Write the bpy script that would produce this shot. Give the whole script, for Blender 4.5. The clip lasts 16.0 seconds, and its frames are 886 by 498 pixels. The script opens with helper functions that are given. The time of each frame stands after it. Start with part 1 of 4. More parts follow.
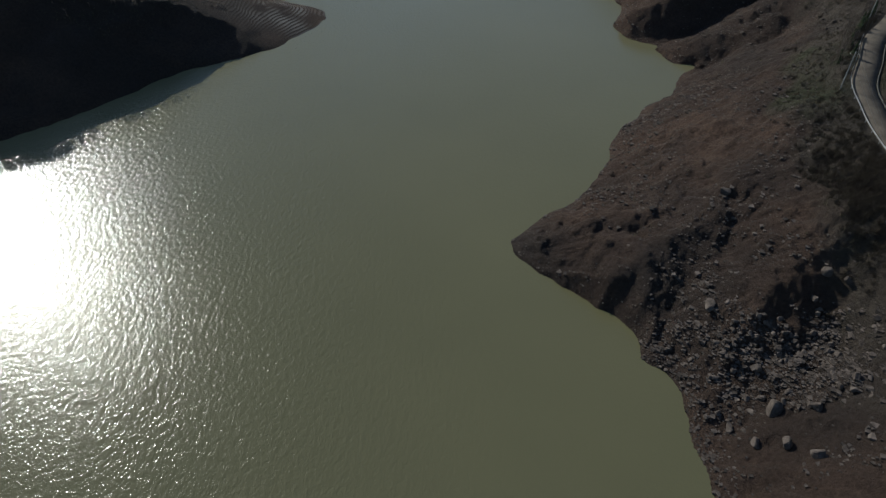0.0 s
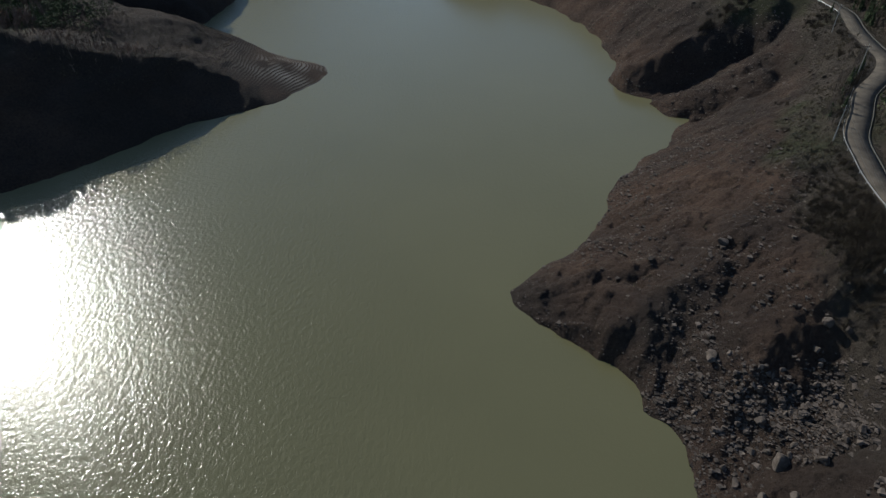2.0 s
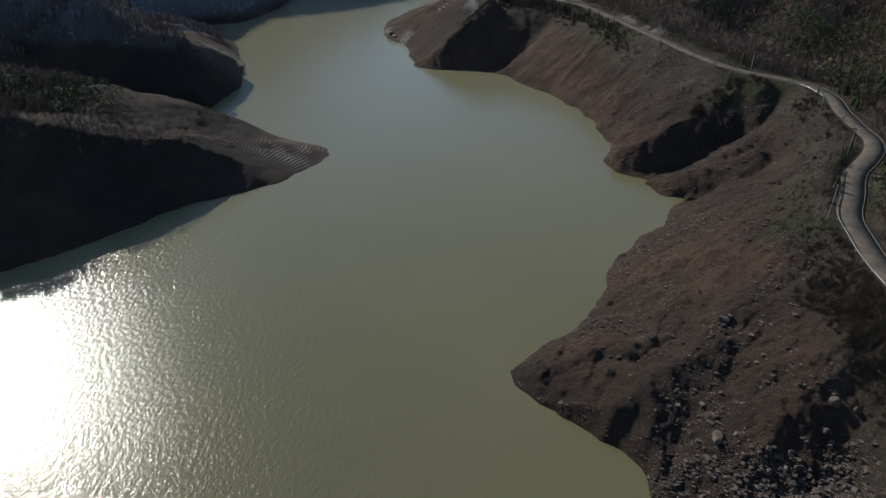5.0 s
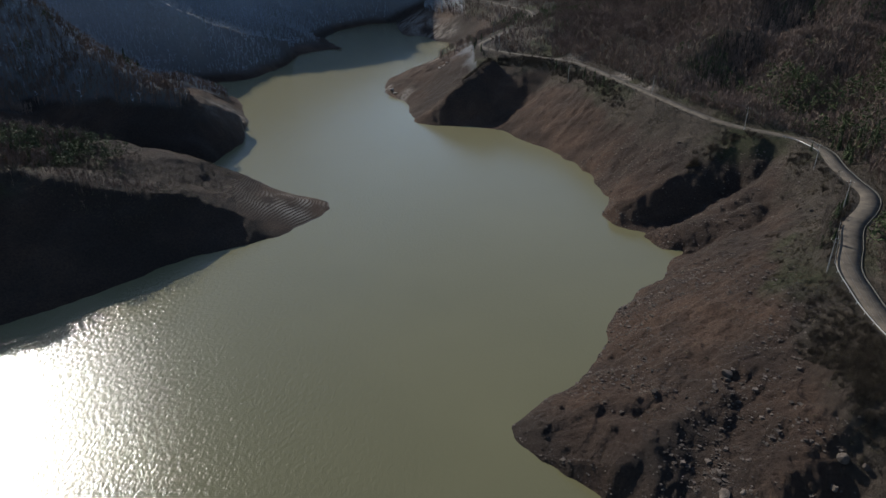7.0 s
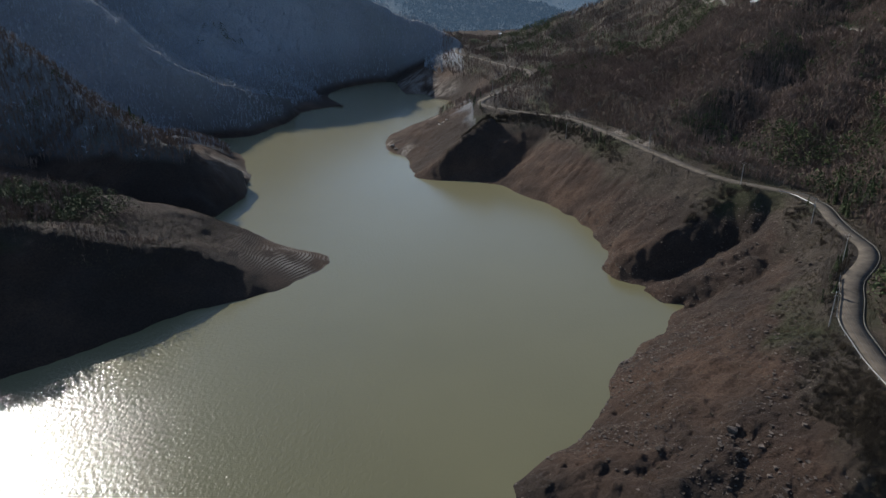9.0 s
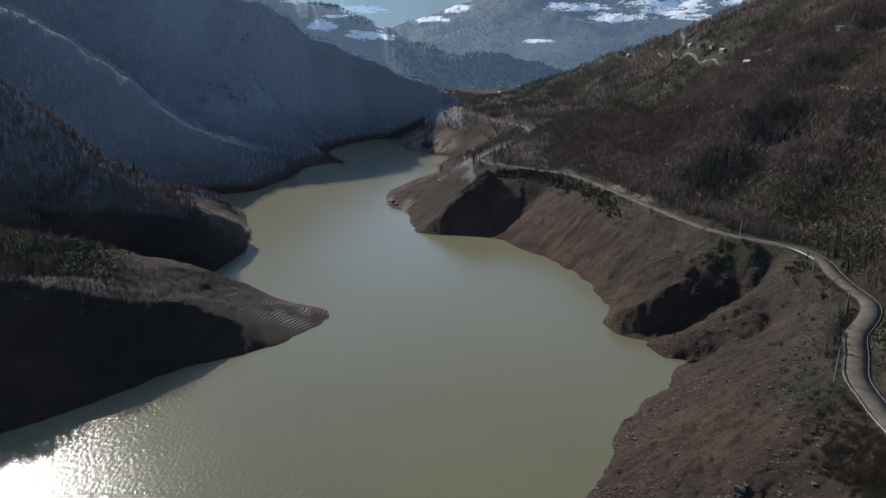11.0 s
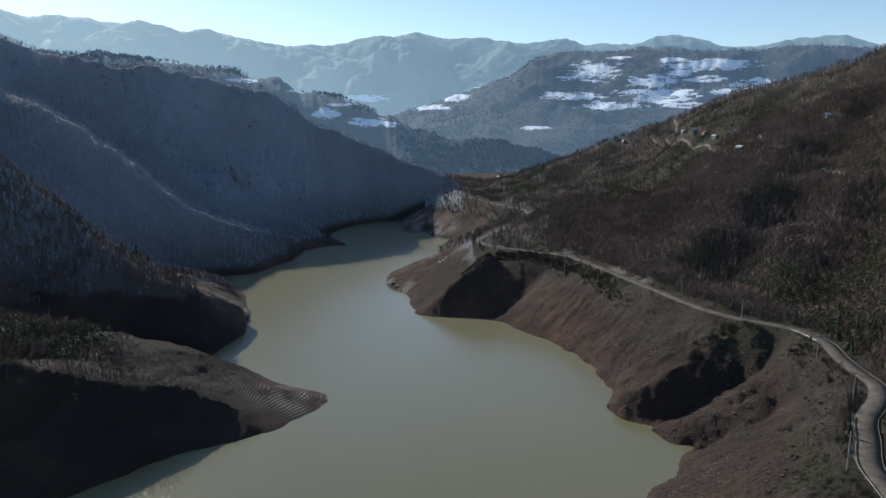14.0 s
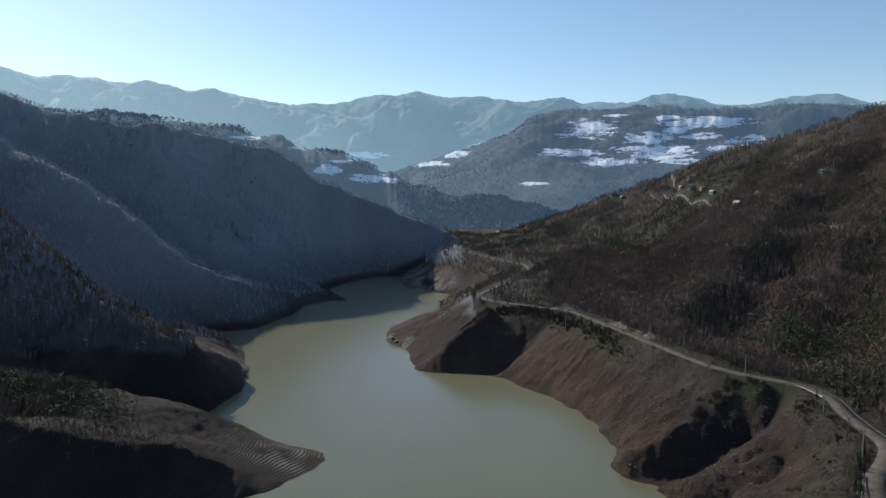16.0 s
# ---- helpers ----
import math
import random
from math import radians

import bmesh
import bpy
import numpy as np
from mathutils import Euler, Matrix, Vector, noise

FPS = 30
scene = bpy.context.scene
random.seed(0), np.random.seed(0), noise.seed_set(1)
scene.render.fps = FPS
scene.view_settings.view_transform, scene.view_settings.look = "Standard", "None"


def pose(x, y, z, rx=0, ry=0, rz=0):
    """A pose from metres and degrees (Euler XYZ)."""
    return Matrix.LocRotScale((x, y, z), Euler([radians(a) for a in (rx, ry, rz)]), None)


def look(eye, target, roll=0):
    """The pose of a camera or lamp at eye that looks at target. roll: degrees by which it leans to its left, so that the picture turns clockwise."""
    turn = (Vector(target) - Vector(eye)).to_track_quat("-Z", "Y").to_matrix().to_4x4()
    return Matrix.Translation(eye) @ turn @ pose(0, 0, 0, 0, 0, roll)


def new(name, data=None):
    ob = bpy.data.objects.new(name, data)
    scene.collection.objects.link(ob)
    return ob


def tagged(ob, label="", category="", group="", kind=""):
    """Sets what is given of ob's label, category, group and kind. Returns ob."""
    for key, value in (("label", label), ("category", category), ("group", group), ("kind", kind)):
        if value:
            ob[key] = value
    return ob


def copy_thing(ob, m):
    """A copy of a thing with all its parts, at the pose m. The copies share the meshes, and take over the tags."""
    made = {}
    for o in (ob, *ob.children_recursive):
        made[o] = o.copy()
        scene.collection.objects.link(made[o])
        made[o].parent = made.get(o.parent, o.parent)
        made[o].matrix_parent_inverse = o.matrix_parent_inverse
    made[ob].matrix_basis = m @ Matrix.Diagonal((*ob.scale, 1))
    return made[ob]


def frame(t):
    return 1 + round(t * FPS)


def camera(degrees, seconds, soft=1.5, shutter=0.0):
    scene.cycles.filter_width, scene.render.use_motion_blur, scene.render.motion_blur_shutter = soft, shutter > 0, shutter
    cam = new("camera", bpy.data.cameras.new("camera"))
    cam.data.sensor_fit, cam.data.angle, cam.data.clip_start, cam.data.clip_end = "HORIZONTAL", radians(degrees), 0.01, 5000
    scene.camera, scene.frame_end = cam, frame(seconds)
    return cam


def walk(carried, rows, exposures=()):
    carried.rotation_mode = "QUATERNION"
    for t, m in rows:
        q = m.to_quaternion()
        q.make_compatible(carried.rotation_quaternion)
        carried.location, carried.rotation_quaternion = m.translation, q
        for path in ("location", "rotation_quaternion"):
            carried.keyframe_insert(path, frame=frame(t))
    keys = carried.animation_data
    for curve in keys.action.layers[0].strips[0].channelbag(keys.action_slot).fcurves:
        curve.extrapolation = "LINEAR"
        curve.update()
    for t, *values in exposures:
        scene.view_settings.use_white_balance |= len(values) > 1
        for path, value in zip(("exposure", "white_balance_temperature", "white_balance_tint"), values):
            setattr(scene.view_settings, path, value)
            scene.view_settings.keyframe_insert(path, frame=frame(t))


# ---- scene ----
EXPOSURES = [(0.0, 0.02, 6200, 4), (4.0, 0.25, 6400, 7), (8.0, 0.46, 6500, 9.5), (12.0, 0.65, 6350, 10), (16.0, 0.4, 6250, 7)]
cam = camera(66.92, 16.0, soft=1.3)
EYE = 105.0
# seconds, yaw, pitch, roll: the camera hovers over the water and tilts up
ROWS = [
    (0.0, 0.00, -42.00, 0.39),
    (0.5, -0.02, -40.93, 0.38),
    (1.0, -0.04, -39.85, 0.37),
    (1.5, -0.05, -38.76, 0.36),
    (2.0, -0.06, -37.67, 0.35),
    (2.5, -0.07, -36.57, 0.34),
    (3.0, -0.08, -35.47, 0.33),
    (3.5, -0.09, -34.36, 0.32),
    (4.0, -0.10, -33.25, 0.31),
    (4.5, -0.10, -32.13, 0.31),
    (5.0, -0.10, -31.00, 0.30),
    (5.5, -0.10, -29.88, 0.29),
    (6.0, -0.11, -28.74, 0.28),
    (6.5, -0.10, -27.61, 0.27),
    (7.0, -0.10, -26.47, 0.26),
    (7.5, -0.10, -25.32, 0.25),
    (8.0, -0.10, -24.17, 0.24),
    (8.5, -0.09, -23.02, 0.23),
    (9.0, -0.09, -21.87, 0.23),
    (9.5, -0.08, -20.71, 0.22),
    (10.0, -0.08, -19.55, 0.21),
    (10.5, -0.07, -18.39, 0.20),
    (11.0, -0.06, -17.23, 0.19),
    (11.5, -0.06, -16.07, 0.18),
    (12.0, -0.05, -14.90, 0.17),
    (12.5, -0.04, -13.73, 0.16),
    (13.0, -0.03, -12.56, 0.15),
    (13.5, -0.03, -11.40, 0.15),
    (14.0, -0.02, -10.23, 0.14),
    (14.5, -0.01, -9.06, 0.13),
    (15.0, -0.01, -7.89, 0.12),
    (15.5, -0.00, -6.72, 0.11),
    (16.0, 0.00, -5.55, 0.10),
]
walk(cam, [(t, pose(0, 0, EYE, 90 + pitch, 0, yaw) @ pose(0, 0, 0, 0, 0, roll)) for t, yaw, pitch, roll in ROWS],
     exposures=EXPOSURES)

# ---- light ----
SUN_AZ, SUN_EL = -42.0, 31.0  # degrees from +y to +x, and up
world = bpy.data.worlds.new("sky")
scene.world = world
world.use_nodes = True
wn = world.node_tree
sky = wn.nodes.new("ShaderNodeTexSky")
sky.sky_type = "NISHITA"
sky.sun_disc = False
sky.sun_elevation, sky.sun_rotation = radians(SUN_EL), radians(SUN_AZ)
sky.altitude, sky.air_density, sky.dust_density, sky.ozone_density = 300, 1.0, 0.3, 2.2
wn.nodes["Background"].inputs["Strength"].default_value = 0.098
wn.links.new(sky.outputs[0], wn.nodes["Background"].inputs["Color"])
sun_way = Vector((math.sin(radians(SUN_AZ)) * math.cos(radians(SUN_EL)), math.cos(radians(SUN_AZ)) * math.cos(radians(SUN_EL)), math.sin(radians(SUN_EL))))
sun_data = bpy.data.lights.new("sun", "SUN")
sun_data.energy, sun_data.angle, sun_data.color = 3.5, radians(0.53), (1.0, 0.94, 0.85)
sun = new("sun", sun_data)
sun.matrix_world = look(sun_way * 500, (0, 0, 0))


# ---- materials ----
def material(name, rough=0.9, metal=0.0):
    m = bpy.data.materials.new(name)
    m.use_nodes = True
    b = m.node_tree.nodes["Principled BSDF"]
    b.inputs["Roughness"].default_value, b.inputs["Metallic"].default_value = rough, metal
    b.inputs["Specular IOR Level"].default_value = 0.25
    return m, m.node_tree, b


def node(tree, kind, **inputs):
    n = tree.nodes.new(kind)
    for k, v in inputs.items():
        n.inputs[k].default_value = v
    return n


def noise_tex(tree, scale, detail=6.0, rough=0.6, vector=None, stretch=None):
    n = node(tree, "ShaderNodeTexNoise", Scale=scale, Detail=detail, Roughness=rough)
    if vector is None:
        vector = tree.nodes.new("ShaderNodeNewGeometry").outputs["Position"]
    if stretch:
        mp = tree.nodes.new("ShaderNodeMapping")
        mp.inputs["Scale"].default_value = stretch
        tree.links.new(vector, mp.inputs["Vector"])
        vector = mp.outputs["Vector"]
    tree.links.new(vector, n.inputs["Vector"])
    return n.outputs["Fac"]


def ramp(tree, fac, stops):
    r = tree.nodes.new("ShaderNodeValToRGB")
    while len(r.color_ramp.elements) < len(stops):
        r.color_ramp.elements.new(0.5)
    for e, (p, c) in zip(r.color_ramp.elements, stops):
        e.position, e.color = p, (*c, 1) if len(c) == 3 else c
    tree.links.new(fac, r.inputs["Fac"])
    return r.outputs["Color"]


def mix(tree, fac, a, b, blend="MIX"):
    m = tree.nodes.new("ShaderNodeMix")
    m.data_type, m.blend_type = "RGBA", blend
    for socket, v in ((m.inputs[0], fac), (m.inputs[6], a), (m.inputs[7], b)):
        if isinstance(v, (int, float)):
            socket.default_value = v
        elif isinstance(v, tuple):
            socket.default_value = (*v, 1)
        else:
            tree.links.new(v, socket)
    return m.outputs[2]


def math_node(tree, op, a, b=0.0, clamp=False):
    m = tree.nodes.new("ShaderNodeMath")
    m.operation, m.use_clamp = op, clamp
    for socket, v in ((m.inputs[0], a), (m.inputs[1], b)):
        if isinstance(v, (int, float)):
            socket.default_value = v
        else:
            tree.links.new(v, socket)
    return m.outputs[0]


def bump(tree, bsdf, height, strength, distance):
    b = node(tree, "ShaderNodeBump", Strength=strength, Distance=distance)
    tree.links.new(height, b.inputs["Height"])
    tree.links.new(b.outputs["Normal"], bsdf.inputs["Normal"])


def grained(name, dark, light, scale, rough=0.9, relief=0.1, metal=0.0, island=0.0, fine=6.0):
    """A surface with variation at two scales; island: how far each loose piece differs."""
    m, t, b = material(name, rough, metal)
    c = mix(t, ramp(t, noise_tex(t, scale), [(0.3, (0, 0, 0)), (0.7, (1, 1, 1))]), dark, light)
    c = mix(t, 0.6, c, ramp(t, noise_tex(t, scale * fine), [(0.25, (0.45, 0.45, 0.45)), (0.75, (1.0, 1.0, 1.0))]), "MULTIPLY")
    if island:
        g = t.nodes.new("ShaderNodeNewGeometry")
        c = mix(t, island, c, ramp(t, g.outputs["Random Per Island"], [(0.0, (0.35, 0.35, 0.35)), (1.0, (1.5, 1.5, 1.5))]), "MULTIPLY")
    t.links.new(c, b.inputs["Base Color"])
    if relief:
        bump(t, b, noise_tex(t, scale * fine * 0.7), 0.6, relief)
    return m


def make_ground():
    """Bare drawdown soil below, forest floor above, by the sheet's own layer of cover."""
    m, t, b = material("hillside_ground", 0.95)
    cover = t.nodes.new("ShaderNodeAttribute")
    cover.attribute_name = "cover"
    soil = mix(t, ramp(t, noise_tex(t, 0.035, 5), [(0.35, (0, 0, 0)), (0.65, (1, 1, 1))]), (0.044, 0.029, 0.0215), (0.112, 0.07, 0.048))
    soil = mix(t, ramp(t, noise_tex(t, 0.012, 4), [(0.45, (0, 0, 0)), (0.6, (1, 1, 1))]), soil, (0.049, 0.036, 0.0285))
    soil = mix(t, 0.75, soil, ramp(t, noise_tex(t, 1.3, 8, 0.7), [(0.3, (0.4, 0.4, 0.4)), (0.7, (1.25, 1.25, 1.25))]), "MULTIPLY")
    floor = mix(t, ramp(t, noise_tex(t, 0.05, 6), [(0.35, (0, 0, 0)), (0.65, (1, 1, 1))]), (0.05, 0.04, 0.031), (0.088, 0.07, 0.053))
    floor = mix(t, ramp(t, noise_tex(t, 0.02, 6), [(0.52, (0, 0, 0)), (0.62, (1, 1, 1))]), floor, (0.055, 0.056, 0.028))
    floor = mix(t, 0.7, floor, ramp(t, noise_tex(t, 0.9, 8, 0.7), [(0.3, (0.45, 0.45, 0.45)), (0.7, (1.2, 1.2, 1.2))]), "MULTIPLY")
    strand = t.nodes.new("ShaderNodeAttribute")
    strand.attribute_name = "strand"
    zz = t.nodes.new("ShaderNodeSeparateXYZ")
    t.links.new(t.nodes.new("ShaderNodeNewGeometry").outputs["Position"], zz.inputs[0])
    level = math_node(t, "FRACT", math_node(t, "MULTIPLY", zz.outputs[2], 1 / 0.42))
    line_ = ramp(t, level, [(0.0, (1, 1, 1)), (0.35, (1, 1, 1)), (0.6, (0.1, 0.1, 0.1)), (0.95, (0, 0, 0))])
    soil = mix(t, math_node(t, "MULTIPLY", line_, math_node(t, "MULTIPLY", strand.outputs["Fac"], 1.7, True)), soil, (0.27, 0.245, 0.215))
    # forest floor of the left slopes paled to grey-blue, in place of haze
    haze_tint = t.nodes.new("ShaderNodeAttribute")
    haze_tint.attribute_name = "haze_tint"
    floor = mix(t, math_node(t, "MULTIPLY", haze_tint.outputs["Fac"], ramp(t, noise_tex(t, 0.6, 5, 0.7), [(0.3, (0.75, 0.75, 0.75)), (0.6, (1, 1, 1))])), floor, (0.34, 0.36, 0.39))
    stone = t.nodes.new("ShaderNodeAttribute")
    stone.attribute_name = "rock"
    pale = mix(t, ramp(t, noise_tex(t, 0.5, 6, 0.7), [(0.35, (0, 0, 0)), (0.65, (1, 1, 1))]), (0.11, 0.09, 0.075), (0.28, 0.245, 0.21))
    t.links.new(mix(t, stone.outputs["Fac"], mix(t, cover.outputs["Fac"], soil, floor), pale), b.inputs["Base Color"])
    bump(t, b, noise_tex(t, 1.5, 10, 0.8), 1.0, 1.3)
    return m


def make_water():
    m, t, b = material("silty_green_water", 0.13)
    b.inputs["IOR"].default_value = 1.4
    b.inputs["Specular IOR Level"].default_value = 0.5
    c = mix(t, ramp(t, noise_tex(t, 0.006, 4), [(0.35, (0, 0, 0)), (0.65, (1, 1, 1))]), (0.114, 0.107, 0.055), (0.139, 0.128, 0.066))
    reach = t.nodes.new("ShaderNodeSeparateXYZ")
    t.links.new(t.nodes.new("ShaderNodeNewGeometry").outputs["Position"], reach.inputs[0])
    # paler up-valley: siltier water, with missing sky reflection put into the base colour
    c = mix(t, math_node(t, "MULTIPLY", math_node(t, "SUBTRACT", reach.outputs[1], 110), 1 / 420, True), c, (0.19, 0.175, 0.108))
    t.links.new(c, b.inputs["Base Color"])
    big = noise_tex(t, 0.9, 2, 0.6, stretch=(1.0, 0.7, 1.0))
    small = noise_tex(t, 2.7, 2, 0.65)
    h = math_node(t, "ADD", big, math_node(t, "MULTIPLY", small, 0.32))
    xyz = t.nodes.new("ShaderNodeSeparateXYZ")
    t.links.new(t.nodes.new("ShaderNodeNewGeometry").outputs["Position"], xyz.inputs[0])
    wind = ramp(t, math_node(t, "ADD", math_node(t, "MULTIPLY", xyz.outputs[1], 1 / 600), math_node(t, "MULTIPLY", noise_tex(t, 0.01, 3), 0.25)), [(0.5, (1, 1, 1)), (0.75, (0.55, 0.55, 0.55))])
    wind = math_node(t, "MULTIPLY", wind, ramp(t, math_node(t, "ADD", 0.5, math_node(t, "MULTIPLY", xyz.outputs[0], 1 / 200)), [(0.34, (1, 1, 1)), (0.58, (0.3, 0.3, 0.3))]))
    n = node(t, "ShaderNodeBump", Distance=0.3)
    t.links.new(math_node(t, "MULTIPLY", wind, 0.54), n.inputs["Strength"])
    t.links.new(h, n.inputs["Height"])
    t.links.new(n.outputs["Normal"], b.inputs["Normal"])
    t.links.new(math_node(t, "SUBTRACT", 0.2, math_node(t, "MULTIPLY", wind, 0.045)), b.inputs["Roughness"])
    return m


GROUND = make_ground()
WATER = make_water()
ROAD = grained("worn_pale_asphalt", (0.075, 0.063, 0.05), (0.165, 0.138, 0.108), 0.3, 0.9, 0.02, fine=12)
BARE = grained("bare_twigs", (0.138, 0.098, 0.079), (0.245, 0.18, 0.145), 0.013, 0.9, 0, island=0.35, fine=4)
# paler, bluer copy of the bare twigs: haze over the left hills as colour
HAZE_TWIGS = grained("haze_grey_twigs", (0.34, 0.375, 0.42), (0.4, 0.435, 0.48), 0.02, 0.9, 0, island=0.15, fine=4)
GREEN = grained("evergreen_needles", (0.04, 0.058, 0.022), (0.085, 0.105, 0.04), 0.03, 0.8, 0, island=0.3, fine=5)


# ---- plan ----
def smooth_line(points, n=3):
    """A polyline rounded through its points (any number of columns)."""
    p = np.array(points, float)
    q = np.vstack([2 * p[0] - p[1], p, 2 * p[-1] - p[-2]])
    out = []
    for i in range(1, len(q) - 2):
        for k in range(n):
            u = k / n
            a, b_, c, d = q[i - 1], q[i], q[i + 1], q[i + 2]
            out.append(0.5 * (2 * b_ + (c - a) * u + (2 * a - 5 * b_ + 4 * c - d) * u**2 + (3 * b_ - a - 3 * c + d) * u**3))
    return np.vstack([out, p[-1]])


def to_line(x, y, line, closed=False):
    """Distance from many points to a polyline, and the line's third column (if any) at the nearest place."""
    a = np.asarray(line, float)
    b_ = np.roll(a, -1, 0) if closed else a[1:]
    a = a if closed else a[:-1]
    best = np.full(len(x), 1e18)
    val = np.zeros(len(x))
    for p, q in zip(a, b_):
        dx, dy = q[0] - p[0], q[1] - p[1]
        u = np.clip(((x - p[0]) * dx + (y - p[1]) * dy) / max(dx * dx + dy * dy, 1e-9), 0, 1)
        d = (x - p[0] - u * dx) ** 2 + (y - p[1] - u * dy) ** 2
        near = d < best
        best[near] = d[near]
        if len(p) > 2:
            val[near] = (p[2] + u * (q[2] - p[2]))[near]
    return np.sqrt(best), val


def to_crest(x, y, line, soft=400):
    """As to_line, but with the height blended from all along the line, so that slopes have no seams."""
    d, _ = to_line(x, y, line)
    top, sum_ = np.zeros(len(x)), np.zeros(len(x))
    for p in line:
        w = 1 / ((x - p[0]) ** 2 + (y - p[1]) ** 2 + soft) ** 2
        top += w * p[2]
        sum_ += w
    return d, top / sum_


def inside(x, y, line):
    a = np.asarray(line, float)
    r = np.zeros(len(x), bool)
    for p, q in zip(a, np.roll(a, -1, 0)):
        if p[1] != q[1]:
            r ^= ((p[1] > y) != (q[1] > y)) & (x < (q[0] - p[0]) * (y - p[1]) / (q[1] - p[1]) + p[0])
    return r


def lattice(ix, iy, seed):
    h = (ix * 374761393 + iy * 668265263 + seed * 1442695041) & 0xFFFFFFFF
    h = ((h ^ (h >> 13)) * 1274126177) & 0xFFFFFFFF
    return ((h ^ (h >> 16)) & 0xFFFF) / 32767.5 - 1


def value_noise(x, y, size, seed=0):
    """Smooth noise from -1 to 1 with lumps of the given size."""
    x, y = x / size, y / size
    ix, iy = np.floor(x).astype(np.int64), np.floor(y).astype(np.int64)
    u, v = x - ix, y - iy
    u, v = u * u * (3 - 2 * u), v * v * (3 - 2 * v)
    a, b_ = lattice(ix, iy, seed), lattice(ix + 1, iy, seed)
    c, d = lattice(ix, iy + 1, seed), lattice(ix + 1, iy + 1, seed)
    return (a + (b_ - a) * u) * (1 - v) + (c + (d - c) * u) * v


def fbm(x, y, size, octaves=4, seed=0, gain=0.5):
    total, amp = 0, 1.0
    for k in range(octaves):
        total = total + amp * value_noise(x + 31.7 * k, y - 17.3 * k, size / 2**k, seed + k)
        amp *= gain
    return total


SHORE_RIGHT = [(30, -420), (44, -150), (47, 10), (46, 55), (46, 64), (46, 71), (44, 80), (40, 85), (40, 90), (38, 95), (34, 100), (27, 104), (22, 108),
               (17, 113), (15.5, 118), (20, 124), (26, 130), (32, 135), (38, 144), (43, 153), (47, 162), (52, 171), (60, 179), (73, 191), (77, 201), (84, 209),
               (78, 212), (75, 219), (75, 226), (68, 230), (64, 236), (63, 243), (68, 256), (68, 273), (65, 294), (62, 306), (51, 326), (41, 342), (29, 363)]
SHORE_FAR = [(15, 364), (-4, 366), (-15, 374), (-19, 399), (-24, 419), (-34, 434), (-40, 452), (-38, 480), (-28, 504), (-6, 545), (8, 588), (9, 630), (-5, 643),
             (-19, 672), (-37, 679), (-49, 732), (-52, 759), (-86, 742), (-112, 675), (-104, 640), (-89, 604), (-98, 598), (-118, 575), (-122, 535), (-130, 500), (-142, 468)]
SHORE_LEFT = [(-176, 458), (-148, 442), (-131, 423), (-120, 395), (-110, 371), (-108, 354), (-103, 334), (-106, 318), (-112, 300), (-135, 294), (-168, 284),
              (-140, 275), (-112, 270), (-84, 265), (-62, 262), (-48.5, 256), (-45.5, 249), (-49, 237), (-60.5, 222.5), (-71, 214), (-82, 206), (-93, 194), (-107, 178),
              (-118, 169), (-126, 162), (-150, 142), (-190, 100), (-225, 0), (-240, -200), (-230, -420)]
SHORE = np.vstack([smooth_line(SHORE_RIGHT)[:-1], smooth_line(SHORE_FAR)[:-1], smooth_line(SHORE_LEFT)])
SPIT_FRONT = int(np.argmin(np.hypot(SHORE[:, 0] + 45.5, SHORE[:, 1] - 249)))
SHORE = np.column_stack([SHORE, np.concatenate([[0], np.cumsum(np.hypot(*np.diff(SHORE, axis=0).T))])])
ROAD_LINE = smooth_line([(60, -400, 30), (84, -100, 30), (90, 60, 30), (91, 105, 30), (92, 120, 30), (94, 130, 30), (97, 141, 30), (104, 153, 30), (111, 165, 30), (120, 175, 30),
                         (126, 183, 30), (129, 190, 30), (130, 198, 30), (131, 206, 30), (133, 216, 30), (136, 227, 30), (136, 235, 30), (134, 244, 30), (127, 252, 30),
                         (119, 259, 30), (112, 270, 30), (106, 286, 30), (102, 302, 30), (96, 323, 30), (88, 352, 30), (79, 381, 30), (71, 394, 30), (52, 409, 30), (38, 421, 30),
                         (28, 433, 30), (26, 452, 30), (44, 490, 31), (70, 545, 32), (74, 600, 32), (60, 640, 31), (32, 703, 32), (16, 740, 33), (20, 800, 36)], 4)
HINTERLAND = [tuple(p[:2]) for p in ROAD_LINE] + [(60, 950), (900, 1600), (3000, 1600), (3000, -400)]
